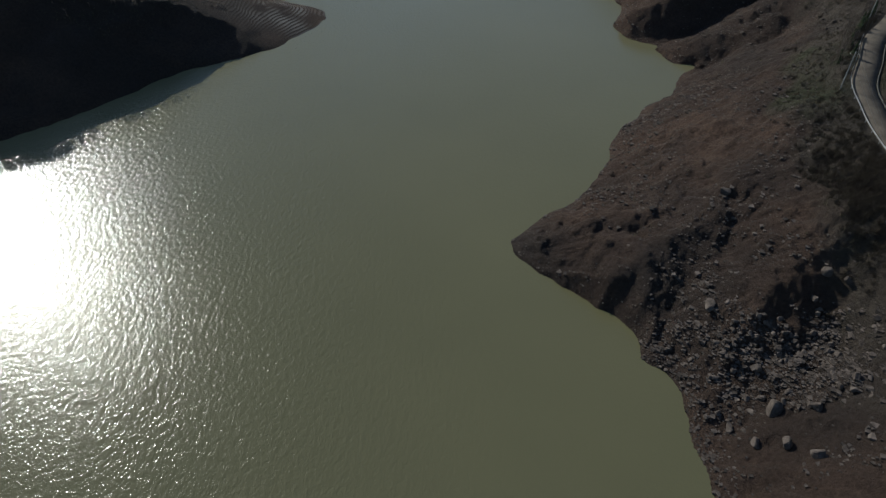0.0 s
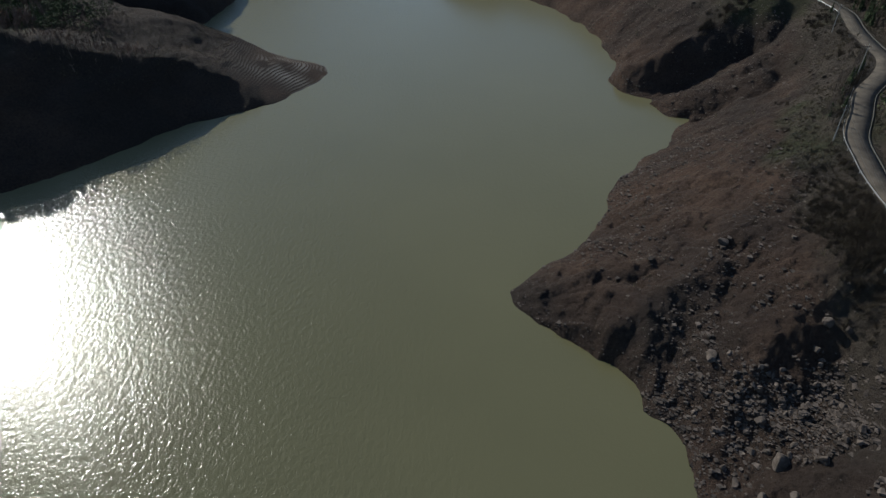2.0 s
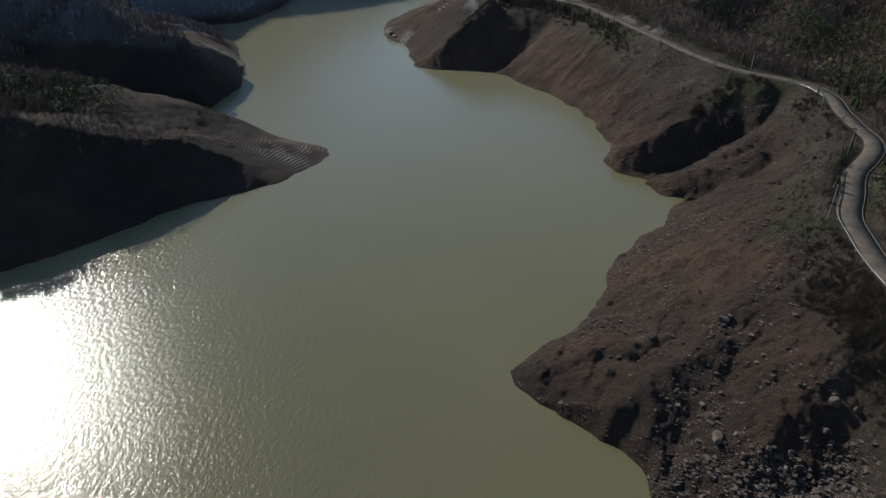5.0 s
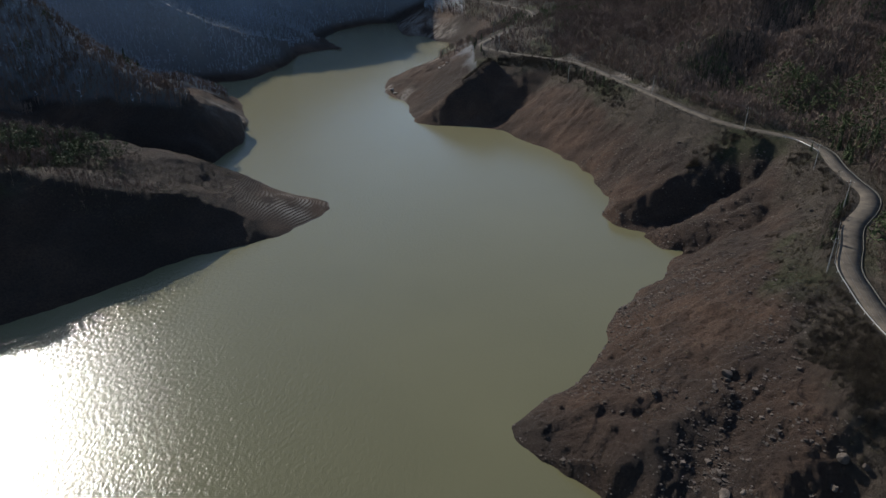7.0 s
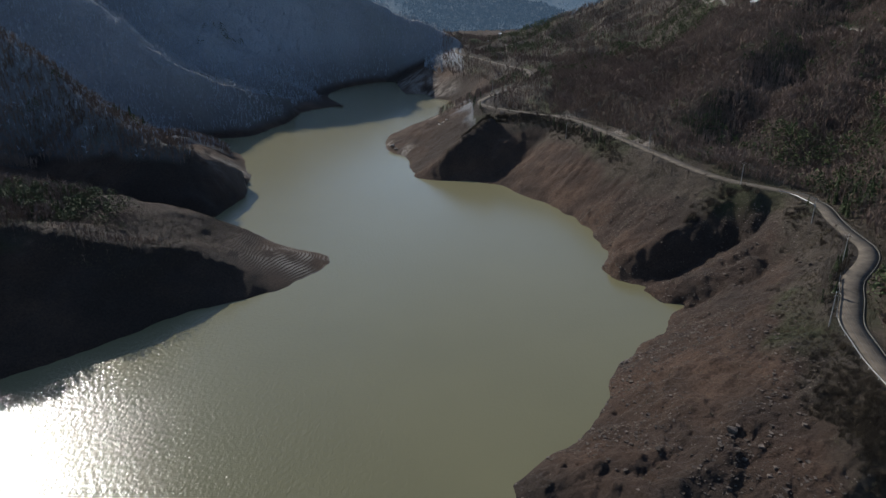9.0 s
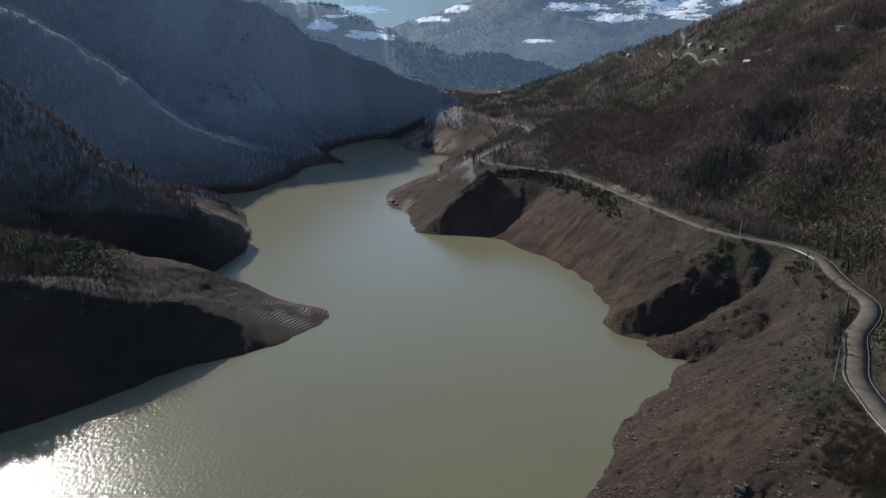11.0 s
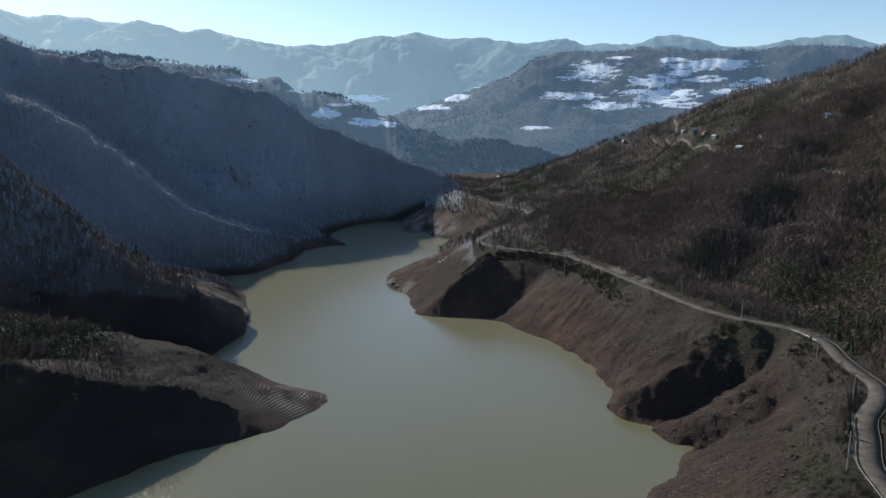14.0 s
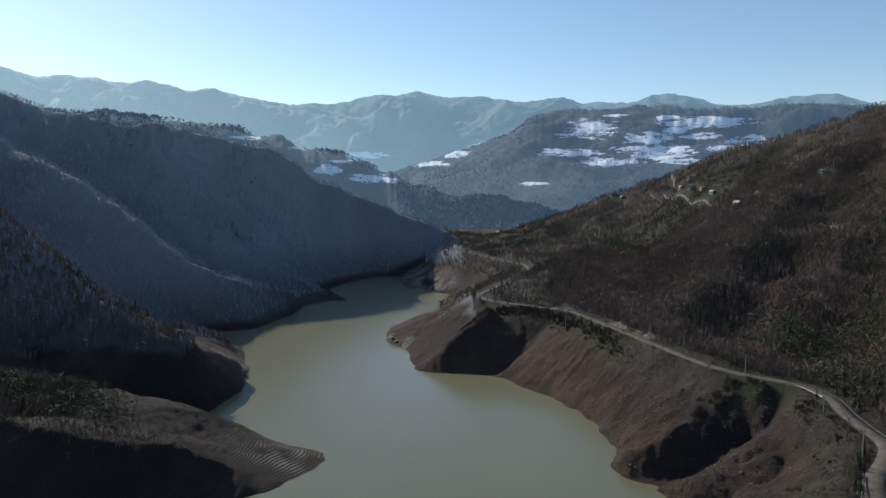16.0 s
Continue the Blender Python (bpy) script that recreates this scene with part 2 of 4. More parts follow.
RIDGES = [  # crest lines: x, y, height; then how domed the slope is
    ([(-47.5, 252, 1.3), (-54, 254.5, 3.0), (-61, 256, 5.0), (-70, 256, 7.6), (-82, 254.5, 11.3), (-105, 252, 19), (-130, 246, 24.5), (-150, 233, 26), (-172, 226, 32), (-215, 205, 48), (-330, 150, 100), (-600, 60, 220)], 4.4),
    ([(-110, 366, 2), (-106.4, 349, 9), (-117, 337, 19), (-128, 329, 25.4), (-144, 325, 32), (-165, 330, 40.7), (-192, 345, 55), (-221, 361, 72), (-247, 374, 86.7), (-326, 388, 123.5), (-600, 380, 250)], 1.5),
    ([(-90, 602, 2), (-101, 566, 11), (-125, 548, 16), (-155, 519, 27), (-171, 500, 39), (-182.4, 484, 47.5), (-205, 492, 58.7), (-231, 508, 75.6), (-261, 528, 89.5), (-307.5, 556, 109), (-376, 590, 137), (-501, 597, 190), (-800, 560, 300)], 1.1),
    ([(110, 870, 14), (50, 830, 23), (23, 791, 40), (-29, 805, 61), (-58, 807, 72), (-107, 781, 95), (-137, 764, 106), (-154, 754, 118), (-171, 745, 131), (-182, 740, 140), (-203, 727, 143),
      (-230, 716, 150), (-264, 709, 158), (-304, 706, 166), (-356, 703, 171), (-397, 703, 178), (-428, 704, 186), (-461, 700, 197), (-595, 657, 249)], 1.0),
]
CREST_RIGHT = [(30, 760, 32), (74, 756, 38), (143, 787, 66), (205, 810, 90), (274, 804, 118), (304, 772, 133), (326, 720, 146), (369, 680, 160), (400, 625, 174), (463, 551, 200), (600, 350, 240), (700, 0, 260), (650, -400, 250)]
SHOULDER = smooth_line([(-46.5, 247, 0.5), (-51.5, 241, 1.2), (-57.5, 234, 2.2), (-64, 226.8, 4.3), (-72, 225, 7), (-80.6, 224.5, 10), (-94.7, 222, 16.4), (-103, 217, 18.8), (-110, 212, 21), (-118, 208.5, 23.8),
                        (-130, 207, 27.5), (-146, 202, 33), (-160, 196, 36), (-200, 172, 46)], 3)  # edge of the spit's steep lakeside face
GULLIES = [  # x, y, height of the bed; then the slope of its sides
    ([(78, 224, -1), (92, 232, 3.5), (106, 237, 9), (118, 241, 15), (130, 242, 26)], 0.95),
    ([(84, 210, -1), (94, 209, 5), (107, 210, 11), (118, 207, 19), (126, 204, 28)], 0.6),
    ([(27, 363, -1), (38, 369, 5), (50, 379, 13), (60, 386, 22), (68, 394, 29)], 0.8),
    ([(46, 66, 0), (57, 73, 4), (69, 81, 9), (79, 89, 16), (86, 95, 26)], 0.6),
]
SPURS = [  # x, y, height of the crest; then the slope of its sides
    ([(63.5, 241, 1.5), (65.5, 242, 4.2), (69.5, 238.5, 7), (78, 239.5, 10), (90, 245, 15.2), (102, 250, 20.5), (114, 252, 27), (121, 250, 30)], 1.1),
    ([(75, 221, 1), (87, 218, 7), (100, 217, 11.5), (109, 215, 16)], 0.75),
    ([(38, 91, 0.5), (50, 99, 8), (62, 106, 15), (76, 114, 22)], 0.62),
    ([(16, 118, 0), (26, 115, 4), (37, 111, 8.5), (44, 107, 11), (58, 112, 17)], 0.55),
    ([(26.5, 107.9, 2.2), (30.0, 104.3, 4.6), (33.8, 100.0, 6.0), (37.6, 95.5, 6.4), (41.7, 92.1, 5.0)], 1.15),
    ([(37.3, 111.3, 9.0), (40.3, 109.2, 10.5), (43.8, 106.6, 11.5), (48.2, 105.2, 11.5)], 0.95),
    ([(-15, 375, 1), (-10, 375.5, 4), (-2.6, 376, 9), (5.5, 381.5, 16.5), (12, 386, 20.5), (18.5, 391, 24), (28, 402, 29)], 1.05),
]

FOLDS = [  # x, y along a hollow (or rib, plus); then depth and breadth
    ([(66, 424), (115, 452), (150, 510), (190, 590)], -15, 28),
    ([(143, 252), (158, 276), (186, 302), (212, 330), (262, 380)], -11, 20),
    ([(92, 398), (118, 432), (157, 462), (205, 520)], 7, 20),
    ([(118, 300), (170, 345), (235, 420), (300, 500)], -7, 22),
    ([(96, 560), (150, 620), (215, 700)], -9, 28),
    ([(125, 340), (180, 400), (240, 480)], 6, 18),
    ([(160, 225), (215, 265), (280, 320)], 6, 18),
]


def lay_of_land(x, y):
    """Height of the ground, distance to the shore (inland positive), distance to the road, uphill of the road or not."""
    x, y = np.asarray(x, float), np.asarray(y, float)
    wx, wy = x + 1.6 * fbm(x, y, 11, 3, 5), y + 1.6 * fbm(x, y, 11, 3, 9)
    d, along = to_line(wx, wy, SHORE)
    wet = inside(wx, wy, SHORE[:, :2])
    uphill = inside(x, y, HINTERLAND)
    droad, zroad = to_line(x, y, ROAD_LINE)
    east = x > np.where(y < 300, -20, -60)
    z = np.zeros(len(x))
    front, _ = to_line(wx, wy, SHORE[SPIT_FRONT:])
    crest_y = np.interp(x, [p[0] for p in RIDGES[0][0]][::-1], [p[1] for p in RIDGES[0][0]][::-1])
    lee = np.clip((crest_y - y) / 4, 0, 1) * np.clip((x + 175) / 30, 0, 1) * (x < -40)
    for k, (line, p) in enumerate(RIDGES):
        dr, zr = to_line(x, y, smooth_line(line, 3))
        if k == 0:
            zr = zr + (np.interp(x, [p_[0] for p_ in line][::-1], [p_[2] for p_ in line][::-1]) - zr) * np.clip((x + 170) / 30, 0, 1)
        q = 1.7 + (p - 1.7) * np.clip((zr - 5) / 15, 0, 1) if k == 0 else 1.05 + (p - 1.05) * np.clip((zr - 3) / 17, 0, 1)
        ds = d + (front - d) * lee if k == 0 else d
        dr = np.sqrt(dr * dr + (0, 2, 2, 64)[k]) - (0, 1.414, 1.414, 8)[k]
        u, w = ds / (ds + dr + 1e-6), np.clip((52 - zr) / 20, 0, 1)
        z = np.maximum(z, zr * (w * (1 - (1 - u) ** q) + (1 - w) * u**1.6))
    # the spit: a domed tip, a gently sloping top, and a steep face from its shoulder to the water
    dsh, zsh = to_crest(wx, wy, SHOULDER, 12)
    dcr, zcr = to_line(wx, wy, smooth_line(RIDGES[0][0], 3))
    shore_front = SHORE[SPIT_FRONT:][SHORE[SPIT_FRONT:, 0] > -192][:, :2]
    face = inside(wx, wy, np.vstack([SHOULDER[:, :2], shore_front[::-1]]))
    top_ = inside(wx, wy, np.vstack([SHOULDER[:, :2], np.array(RIDGES[0][0])[-4::-1, :2]]))
    ease = np.clip((x + 196) / 24, 0, 1)
    z = z + face * ease * (zsh * (front / (front + dsh + 1e-6)) ** 0.85 - z)
    z = z + top_ * ease * ((zsh * dcr + zcr * dsh) / (dcr + dsh + 1e-6) - z)
    z = z + np.clip((x + 80) / 22, 0, 1) * (x < -30) * (y < 290) * (0.36 * d - z)
    dr, zr = to_crest(x, y, smooth_line(CREST_RIGHT, 6))
    du = np.maximum(droad - 4.5, 0)
    above = zroad + np.maximum(zr - zroad, 0) * (du / (du + dr + 1e-6)) ** 0.9
    for line, deep, wide in FOLDS:
        df, _ = to_line(x, y, smooth_line(line, 3))
        above = above + deep * np.exp(-((df / wide) ** 2)) * np.clip(du / 22, 0, 1) * np.clip(dr / 60, 0, 1)
    above = np.maximum(above, zroad - 1 + 0.1 * np.minimum(du, 60))
    above = np.maximum(above - 75 * np.clip((y - 835) / 130, 0, 1), 18)
    db = np.maximum(droad - 4.5, 0)
    below = zroad * (d / (d + db + 1e-6)) ** 0.95
    right = np.where(uphill, above, below)
    z = np.where(uphill, right, np.maximum(z, np.where(east, below, 0)))
    soft = np.clip(db / 12, 0, 1) * np.clip(d / 10, 0, 1)
    for line, w in GULLIES:
        dg, depth = to_line(x, y, smooth_line(line, 3))
        bed = depth + w * (np.sqrt(dg * dg + 9) - 3)
        w = np.where(uphill, 0, np.clip(db / 13, 0, 1) ** 0.7)
        z = z + w * (-1.5 * np.logaddexp(-z / 1.5, -bed / 1.5) - z)
    for line, w in SPURS:
        dg, top = to_line(x, y, smooth_line(line, 3))
        tent = top - w * (np.sqrt(dg * dg + 9) - 3)
        z = np.where(uphill | (db < 0.5) | (d < 0.3), z, np.maximum(z, np.minimum(tent, 1.6 * d)))
    rill = 1 - np.abs(fbm(x, y, 46, 3, 21))
    bank = ~uphill & east & (y < 480)
    calm = np.where(bank, 0.3, np.clip(d / 40, 0.15, 1))
    z = z + soft * (np.clip(d / 90, 0.1, 1) * 9 * calm * (rill - 0.62) + 0.35 * calm * fbm(x, y, 7, 3, 33))
    cut = 1 - np.abs(value_noise(along, d * 0.14, 7.5, 51) + 0.4 * value_noise(along, d * 0.3, 3.1, 52))
    z = z - bank * np.clip(d / 8, 0, 1) * np.clip(db / 8, 0, 1) * (1.5 * np.clip(cut - 0.55, 0, 1) * np.clip((y - 130) / 60, 0.4, 1.3) * np.where(y > 345, 0.35, 1))
    lumps = np.abs(fbm(x, y, 9, 4, 54, 0.6))
    z = z + bank * np.clip(d / 4, 0, 1) * np.clip(db / 5, 0, 1) * (np.where(y < 210, 0.95, 0.45) * fbm(x, y, 9, 4, 54, 0.6) + 0.25 * lumps + 0.42 * fbm(x, y, 2.4, 3, 58, 0.65) + 0.35 * (0.5 - np.abs(fbm(x, y, 5.5, 3, 59))))
    shelf = (x < -76) & (y > 205) & (y < 400) & ~wet
    z = z + shelf * np.clip(d / 6, 0, 1) * np.where(y > 288, 1.3, 0.45) * np.clip((60 - z) / 20, 0, 1) * (fbm(x, y, 11, 4, 77, 0.6) + 0.5 * np.abs(fbm(x, y, 5, 3, 78)))
    # flood lines left by the falling water
    tip = np.where(x < -40, np.exp(-(((x + 57) / 14) ** 2) - ((y - 246) / 13) ** 2), 1)
    low = tip * np.clip(z / 1.6, 0, 1) * np.clip(1 - z / 26, 0, 1) * np.clip(d / 3, 0, 1) * np.clip((-x + 10) / 40, 0.3, 1)
    step = 0.42
    z = z + low * 0.55 * (np.floor(z / step) * step + step * np.clip((z / step % 1) * 3 - 2, 0, 1) - z)
    z = np.maximum(z, 0.12 * np.minimum(d, 3))
    z = np.where(wet, -np.minimum(0.6 * d, 20), z)
    return z, np.where(wet, -d, d), droad, uphill


def sheet(name, verts, rows, cols, mat, layers=None):
    """A grid of rows x cols vertices as one mesh object."""
    me = bpy.data.meshes.new(name)
    i = (np.arange(rows - 1)[:, None] * cols + np.arange(cols - 1)[None]).ravel()
    quads = np.stack([i, i + 1, i + cols + 1, i + cols], -1).astype(np.int32)
    fill_mesh(me, verts, quads)
    for key, values in (layers or {}).items():
        me.attributes.new(key, "FLOAT", "POINT").data.foreach_set("value", values.astype(np.float32))
    me.materials.append(mat)
    return new(name, me)


def fill_mesh(me, verts, faces, smooth=True):
    n = faces.shape[1]
    me.vertices.add(len(verts))
    me.vertices.foreach_set("co", np.ascontiguousarray(verts, np.float32).ravel())
    me.loops.add(faces.size)
    me.loops.foreach_set("vertex_index", np.ascontiguousarray(faces, np.int32).ravel())
    me.polygons.add(len(faces))
    me.polygons.foreach_set("loop_start", np.arange(0, faces.size, n, dtype=np.int32))
    me.polygons.foreach_set("use_smooth", np.full(len(faces), smooth))
    me.update(calc_edges=True)


# ---- ground and water ----
az = np.concatenate([np.linspace(-180, -46, 40)[:-1], np.linspace(-46, 46, 490), np.linspace(46, 180, 40)[1:]])
rad = np.concatenate([[2, 15, 30], np.geomspace(40, 90, 60)[:-1], np.geomspace(90, 460, 460)[:-1], np.geomspace(460, 1150, 210)[:-1], np.geomspace(1150, 4980, 40)])
A, Rr = np.meshgrid(np.radians(az), rad)
gx, gy = (Rr * np.sin(A)).ravel(), (Rr * np.cos(A)).ravel()
gz, gd, groad, gup = lay_of_land(gx, gy)
far = np.clip((np.hypot(gx, gy) - 1150) / 300, 0, 1)
gz = gz * (1 - far) + 20 * far
treeline = 24 + 4 * fbm(gx, gy, 18, 3, 60)
cover = np.where(gx > np.where(gy < 300, -20, -60), np.where(gup, 1.0, np.clip(1 - (groad - 13 - 6 * fbm(gx, gy, 14, 3, 61)) / 6, 0, 1)), np.clip((gz - treeline) / 3, 0, 1))
cover = np.where(gy > 480, np.clip((gz - 2 - 18 * np.clip((gx + 62) / 40, 0, 1)) / 5, 0, 1), np.where((gx < -60) & (gy > 400), np.clip((gz - 3) / 4, 0, 1), cover))
strand = (np.exp(-(((gx + 59) / 14) ** 2 + ((gy - 245) / 11) ** 2)) + 0.8 * np.exp(-(((gx + 116) / 14) ** 2 + ((gy - 358) / 22) ** 2))) * np.clip((20 - gz) / 8, 0, 1) * np.clip(0.7 + 0.8 * fbm(gx, gy, 9, 3, 67), 0, 1)
# where haze is painted into the floor: left side, more with height and distance
haze_tint = np.clip((gz + 12) / 55, 0, 1) * (gx < 20) * np.clip((gy - 270) / 120, 0, 1) * np.clip(0.85 + 0.25 * fbm(gx, gy, 90, 3, 66), 0, 1)
rock = np.zeros(len(gx))
for px, py, size in ((-36, 448, 7), (-24, 424, 5), (-6, 466, 4), (-42, 735, 16), (-32, 712, 15), (-22, 690, 14), (-10, 668, 14), (0, 650, 12), (98, 330, 8), (92, 348, 8), (74, 400, 8), (-118, 372, 10), (-107, 352, 7), (-145, 241, 4), (-118, 346, 9), (-122, 336, 8)):
    rock = np.maximum(rock, np.exp(-((gx - px) ** 2 + (gy - py) ** 2) / size**2))
rock = np.clip(rock * 1.6 * (0.55 + fbm(gx, gy, 6, 4, 63)), 0, 1)
ground = sheet("ground", np.stack([gx, gy, gz], -1), len(rad), len(az), GROUND, {"cover": cover, "rock": rock, "haze_tint": haze_tint, "strand": strand})
tagged(ground, "steep brown valley sides, bare below the old waterline", "ground", kind="structure")

wverts = np.array([(-400, -500, 0), (300, -500, 0), (300, 900, 0), (-400, 900, 0)], float)
wme = bpy.data.meshes.new("water")
fill_mesh(wme, wverts, np.array([[0, 1, 2, 3]]), False)
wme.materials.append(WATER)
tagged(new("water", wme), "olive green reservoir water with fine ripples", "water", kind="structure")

# ---- road ----
line = smooth_line(ROAD_LINE[:, :3], 2)
tang = np.gradient(line[:, :2], axis=0)
tang /= np.linalg.norm(tang, axis=1)[:, None]
side = np.stack([-tang[:, 1], tang[:, 0]], -1)
rv = []
ragged = np.clip((line[:, 1] - 180) / 60, 0, 1)
for k, (off, up) in enumerate(((2.6, -0.4), (2.55, 0.12), (0, 0.16), (-2.55, 0.12), (-2.6, -0.4))):
    wide = off * (1 - ragged * (0.14 + 0.1 * value_noise(line[:, 0], line[:, 1], 7, 90 + (k > 2))))
    rv.append(np.column_stack([line[:, :2] + side * wide[:, None], line[:, 2] + up]))
rv = np.stack(rv, 1).reshape(-1, 3)
tagged(sheet("road", rv, len(line), 5, ROAD), "narrow pale asphalt road on the hillside", "road", kind="structure")


# ---- woods ----
def bare_tree_shape(rng, twigs=14):
    """A leafless tree of unit height: a thin trunk and slivers of branches."""
    v, f_ = [], []

    def sliver(p, q, w):
        n = len(v)
        s = np.cross(q - p, rng.normal(size=3))
        s = s / (np.linalg.norm(s) + 1e-9) * w
        v.extend([p - s, p + s, q])
        f_.append((n, n + 1, n + 2))

    top = np.array([rng.normal() * 0.04, rng.normal() * 0.04, 0.95])
    for _ in range(2):
        sliver(np.array([0, 0, -0.08]), top, 0.009)
    for k in range(twigs):
        h = rng.uniform(0.15, 0.7)
        a, tilt = rng.uniform(0, 2 * math.pi), rng.uniform(0.1, 1.05)
        ln = rng.uniform(0.2, 0.4)
        p = top * h
        q = p + ln * np.array([math.cos(a) * math.sin(tilt), math.sin(a) * math.sin(tilt), math.cos(tilt)])
        sliver(p, q, 0.019 if twigs > 8 else 0.036)
    return np.array(v), np.array(f_)


def evergreen_shape(rng, sprays=42, spread=0.05):
    """A bushy evergreen of unit height: sprays of leaves over an uneven, tapering crown."""
    v, f_ = [], []
    for k in range(sprays):
        a, h = rng.uniform(0, 2 * math.pi), rng.uniform(0.12, 0.95)
        r_ = 0.34 * math.sin(min(1.0, (1.02 - h) * 1.5) * math.pi / 2) * rng.uniform(0.55, 1.1)
        c = np.array([math.cos(a) * r_, math.sin(a) * r_, h])
        for _ in range(1):
            p = [c + rng.normal(0, spread, 3) for _ in range(3)]
            n = len(v)
            v.extend(p)
            f_.append((n, n + 1, n + 2))
    return np.array(v), np.array(f_)


def scatter(name, label, shapes, xyz, heights, mat, seed, wide=(0.8, 1.3)):
    """Many plants as one mesh of stuff."""
    rng = np.random.default_rng(seed)
    pick = rng.integers(0, len(shapes), len(xyz))
    vs, fs, base = [], [], 0
    for k, (v, f_) in enumerate(shapes):
        at = xyz[pick == k]
        h = heights[pick == k]
        n = len(at)
        a = rng.uniform(0, 2 * math.pi, n)
        w = h * rng.uniform(*wide, n)
        c, s = np.cos(a)[:, None] * w[:, None], np.sin(a)[:, None] * w[:, None]
        out = np.stack([v[None, :, 0] * c - v[None, :, 1] * s, v[None, :, 0] * s + v[None, :, 1] * c, v[None, :, 2] * h[:, None]], -1) + at[:, None]
        vs.append(out.reshape(-1, 3))
        fs.append((f_[None] + (np.arange(n) * len(v))[:, None, None] + base).reshape(-1, f_.shape[1]))
        base += n * len(v)
    me = bpy.data.meshes.new(name)
    fill_mesh(me, np.concatenate(vs), np.concatenate(fs), False)
    me.materials.append(mat)
    return tagged(new(name, me), label, "trees", kind="stuff")


# ---- far ranges ----
def make_range(name, label, table, r0, r1, fields, tint, haze_glow, seed, base=15, peak_at=0.8, trees=0, label_woods="far dark trees on the distant hills"):
    """A range of hills as a strip of ground: crest bearing and height table, foot and back distance,
    snowy fields (bearing, elevation, half breadth, half height in degrees), cover colours, haze colours glowing from
    the surface."""
    a = np.concatenate([np.linspace(-60, -36, 30)[:-1], np.linspace(-36, 36, 560), np.linspace(36, 60, 30)[1:]])
    crest = np.interp(a, [p[0] for p in table], [p[1] for p in table])
    crest = crest + 5 * value_noise(a * 60, a * 0, 80, seed) + 3 * value_noise(a * 60, a * 0, 17, seed + 1)
    rr = np.linspace(0, 1, 120)
    Ag, U = np.meshgrid(a, rr)
    r = r0 + (r1 - r0) * U
    x, y = r * np.sin(np.radians(Ag)), r * np.cos(np.radians(Ag))
    rise = np.where(U < peak_at, np.sin(np.clip(U / peak_at, 0, 1) * np.pi / 2) ** 1.3, 1 - 0.5 * (U - peak_at) / (1 - peak_at))
    c = np.interp(Ag.ravel(), a, crest).reshape(Ag.shape)
    rill = 1 - np.abs(fbm(x.ravel(), y.ravel(), 520, 5, seed)).reshape(x.shape)
    bell = np.clip(1 - np.abs(U - peak_at) * 4.5, 0, 1)
    z = base + (c - base) * rise + (rill - 0.65) * 0.19 * (c - base + 40) * np.sin(np.clip(U, 0, 1) * np.pi) * (1 - bell)
    z = z + (0.01 + 0.06 * np.sin(np.clip(U / peak_at, 0, 1) * np.pi)) * np.clip(c, 60, 400) * fbm(x.ravel(), y.ravel(), 230, 5, seed + 7).reshape(x.shape)
    rise_angle = np.degrees(np.arctan2(z - EYE, r))
    snow = np.zeros(x.shape)
    for fa, fe, wa, we in fields:
        snow = np.maximum(snow, np.clip(1.45 - np.hypot((Ag - fa) / wa, (rise_angle - fe) / we) * 0.65, 0, 1))
    m, t, b = material(name + "_cover", 1.0)
    low, high = tint
    col = mix(t, ramp(t, noise_tex(t, 0.006, 8, 0.65), [(0.38, (0, 0, 0)), (0.6, (1, 1, 1))]), low, high)
    col = mix(t, 0.7, col, ramp(t, noise_tex(t, 0.07, 6, 0.8), [(0.35, (0.3, 0.3, 0.3)), (0.65, (1.4, 1.4, 1.4))]), "MULTIPLY")
    if fields:
        lie = t.nodes.new("ShaderNodeAttribute")
        lie.attribute_name = "snow"
        cells = node(t, "ShaderNodeTexVoronoi", Scale=0.03)
        mp = t.nodes.new("ShaderNodeMapping")
        mp.inputs["Scale"].default_value = (0.8, 0.35, 3.6)
        t.links.new(t.nodes.new("ShaderNodeNewGeometry").outputs["Position"], mp.inputs["Vector"])
        t.links.new(mp.outputs[0], cells.inputs["Vector"])
        sep = t.nodes.new("ShaderNodeSeparateColor")
        t.links.new(cells.outputs["Color"], sep.inputs[0])
        some = math_node(t, "ADD", math_node(t, "MULTIPLY", sep.outputs[0], 0.5), math_node(t, "MULTIPLY", noise_tex(t, 0.05, 7, 0.8, stretch=(1, 0.4, 2.4)), 2.2))
        some = math_node(t, "ADD", math_node(t, "MULTIPLY", lie.outputs["Fac"], 1.15), math_node(t, "SUBTRACT", some, 1.62))
        patch = ramp(t, math_node(t, "MULTIPLY", some, 0.5), [(0.31, (0, 0, 0)), (0.37, (1, 1, 1))])
        col = mix(t, patch, col, (0.6, 0.63, 0.68))
    t.links.new(col, b.inputs["Base Color"])
    bump(t, b, noise_tex(t, 0.05, 6, 0.75), 0.8 if fields is not MOUNTAIN_SNOW else 0.35, 7.0)
    # haze painted as a surface glow: stronger at the left, far back and foot
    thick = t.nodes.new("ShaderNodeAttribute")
    thick.attribute_name = "haze_glow"
    t.links.new(mix(t, thick.outputs["Fac"], haze_glow[0], haze_glow[1]), b.inputs["Emission Color"])
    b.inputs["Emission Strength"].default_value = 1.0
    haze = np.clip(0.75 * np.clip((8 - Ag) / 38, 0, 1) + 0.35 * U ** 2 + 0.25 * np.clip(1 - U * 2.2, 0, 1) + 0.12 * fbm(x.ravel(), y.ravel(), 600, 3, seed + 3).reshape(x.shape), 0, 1)
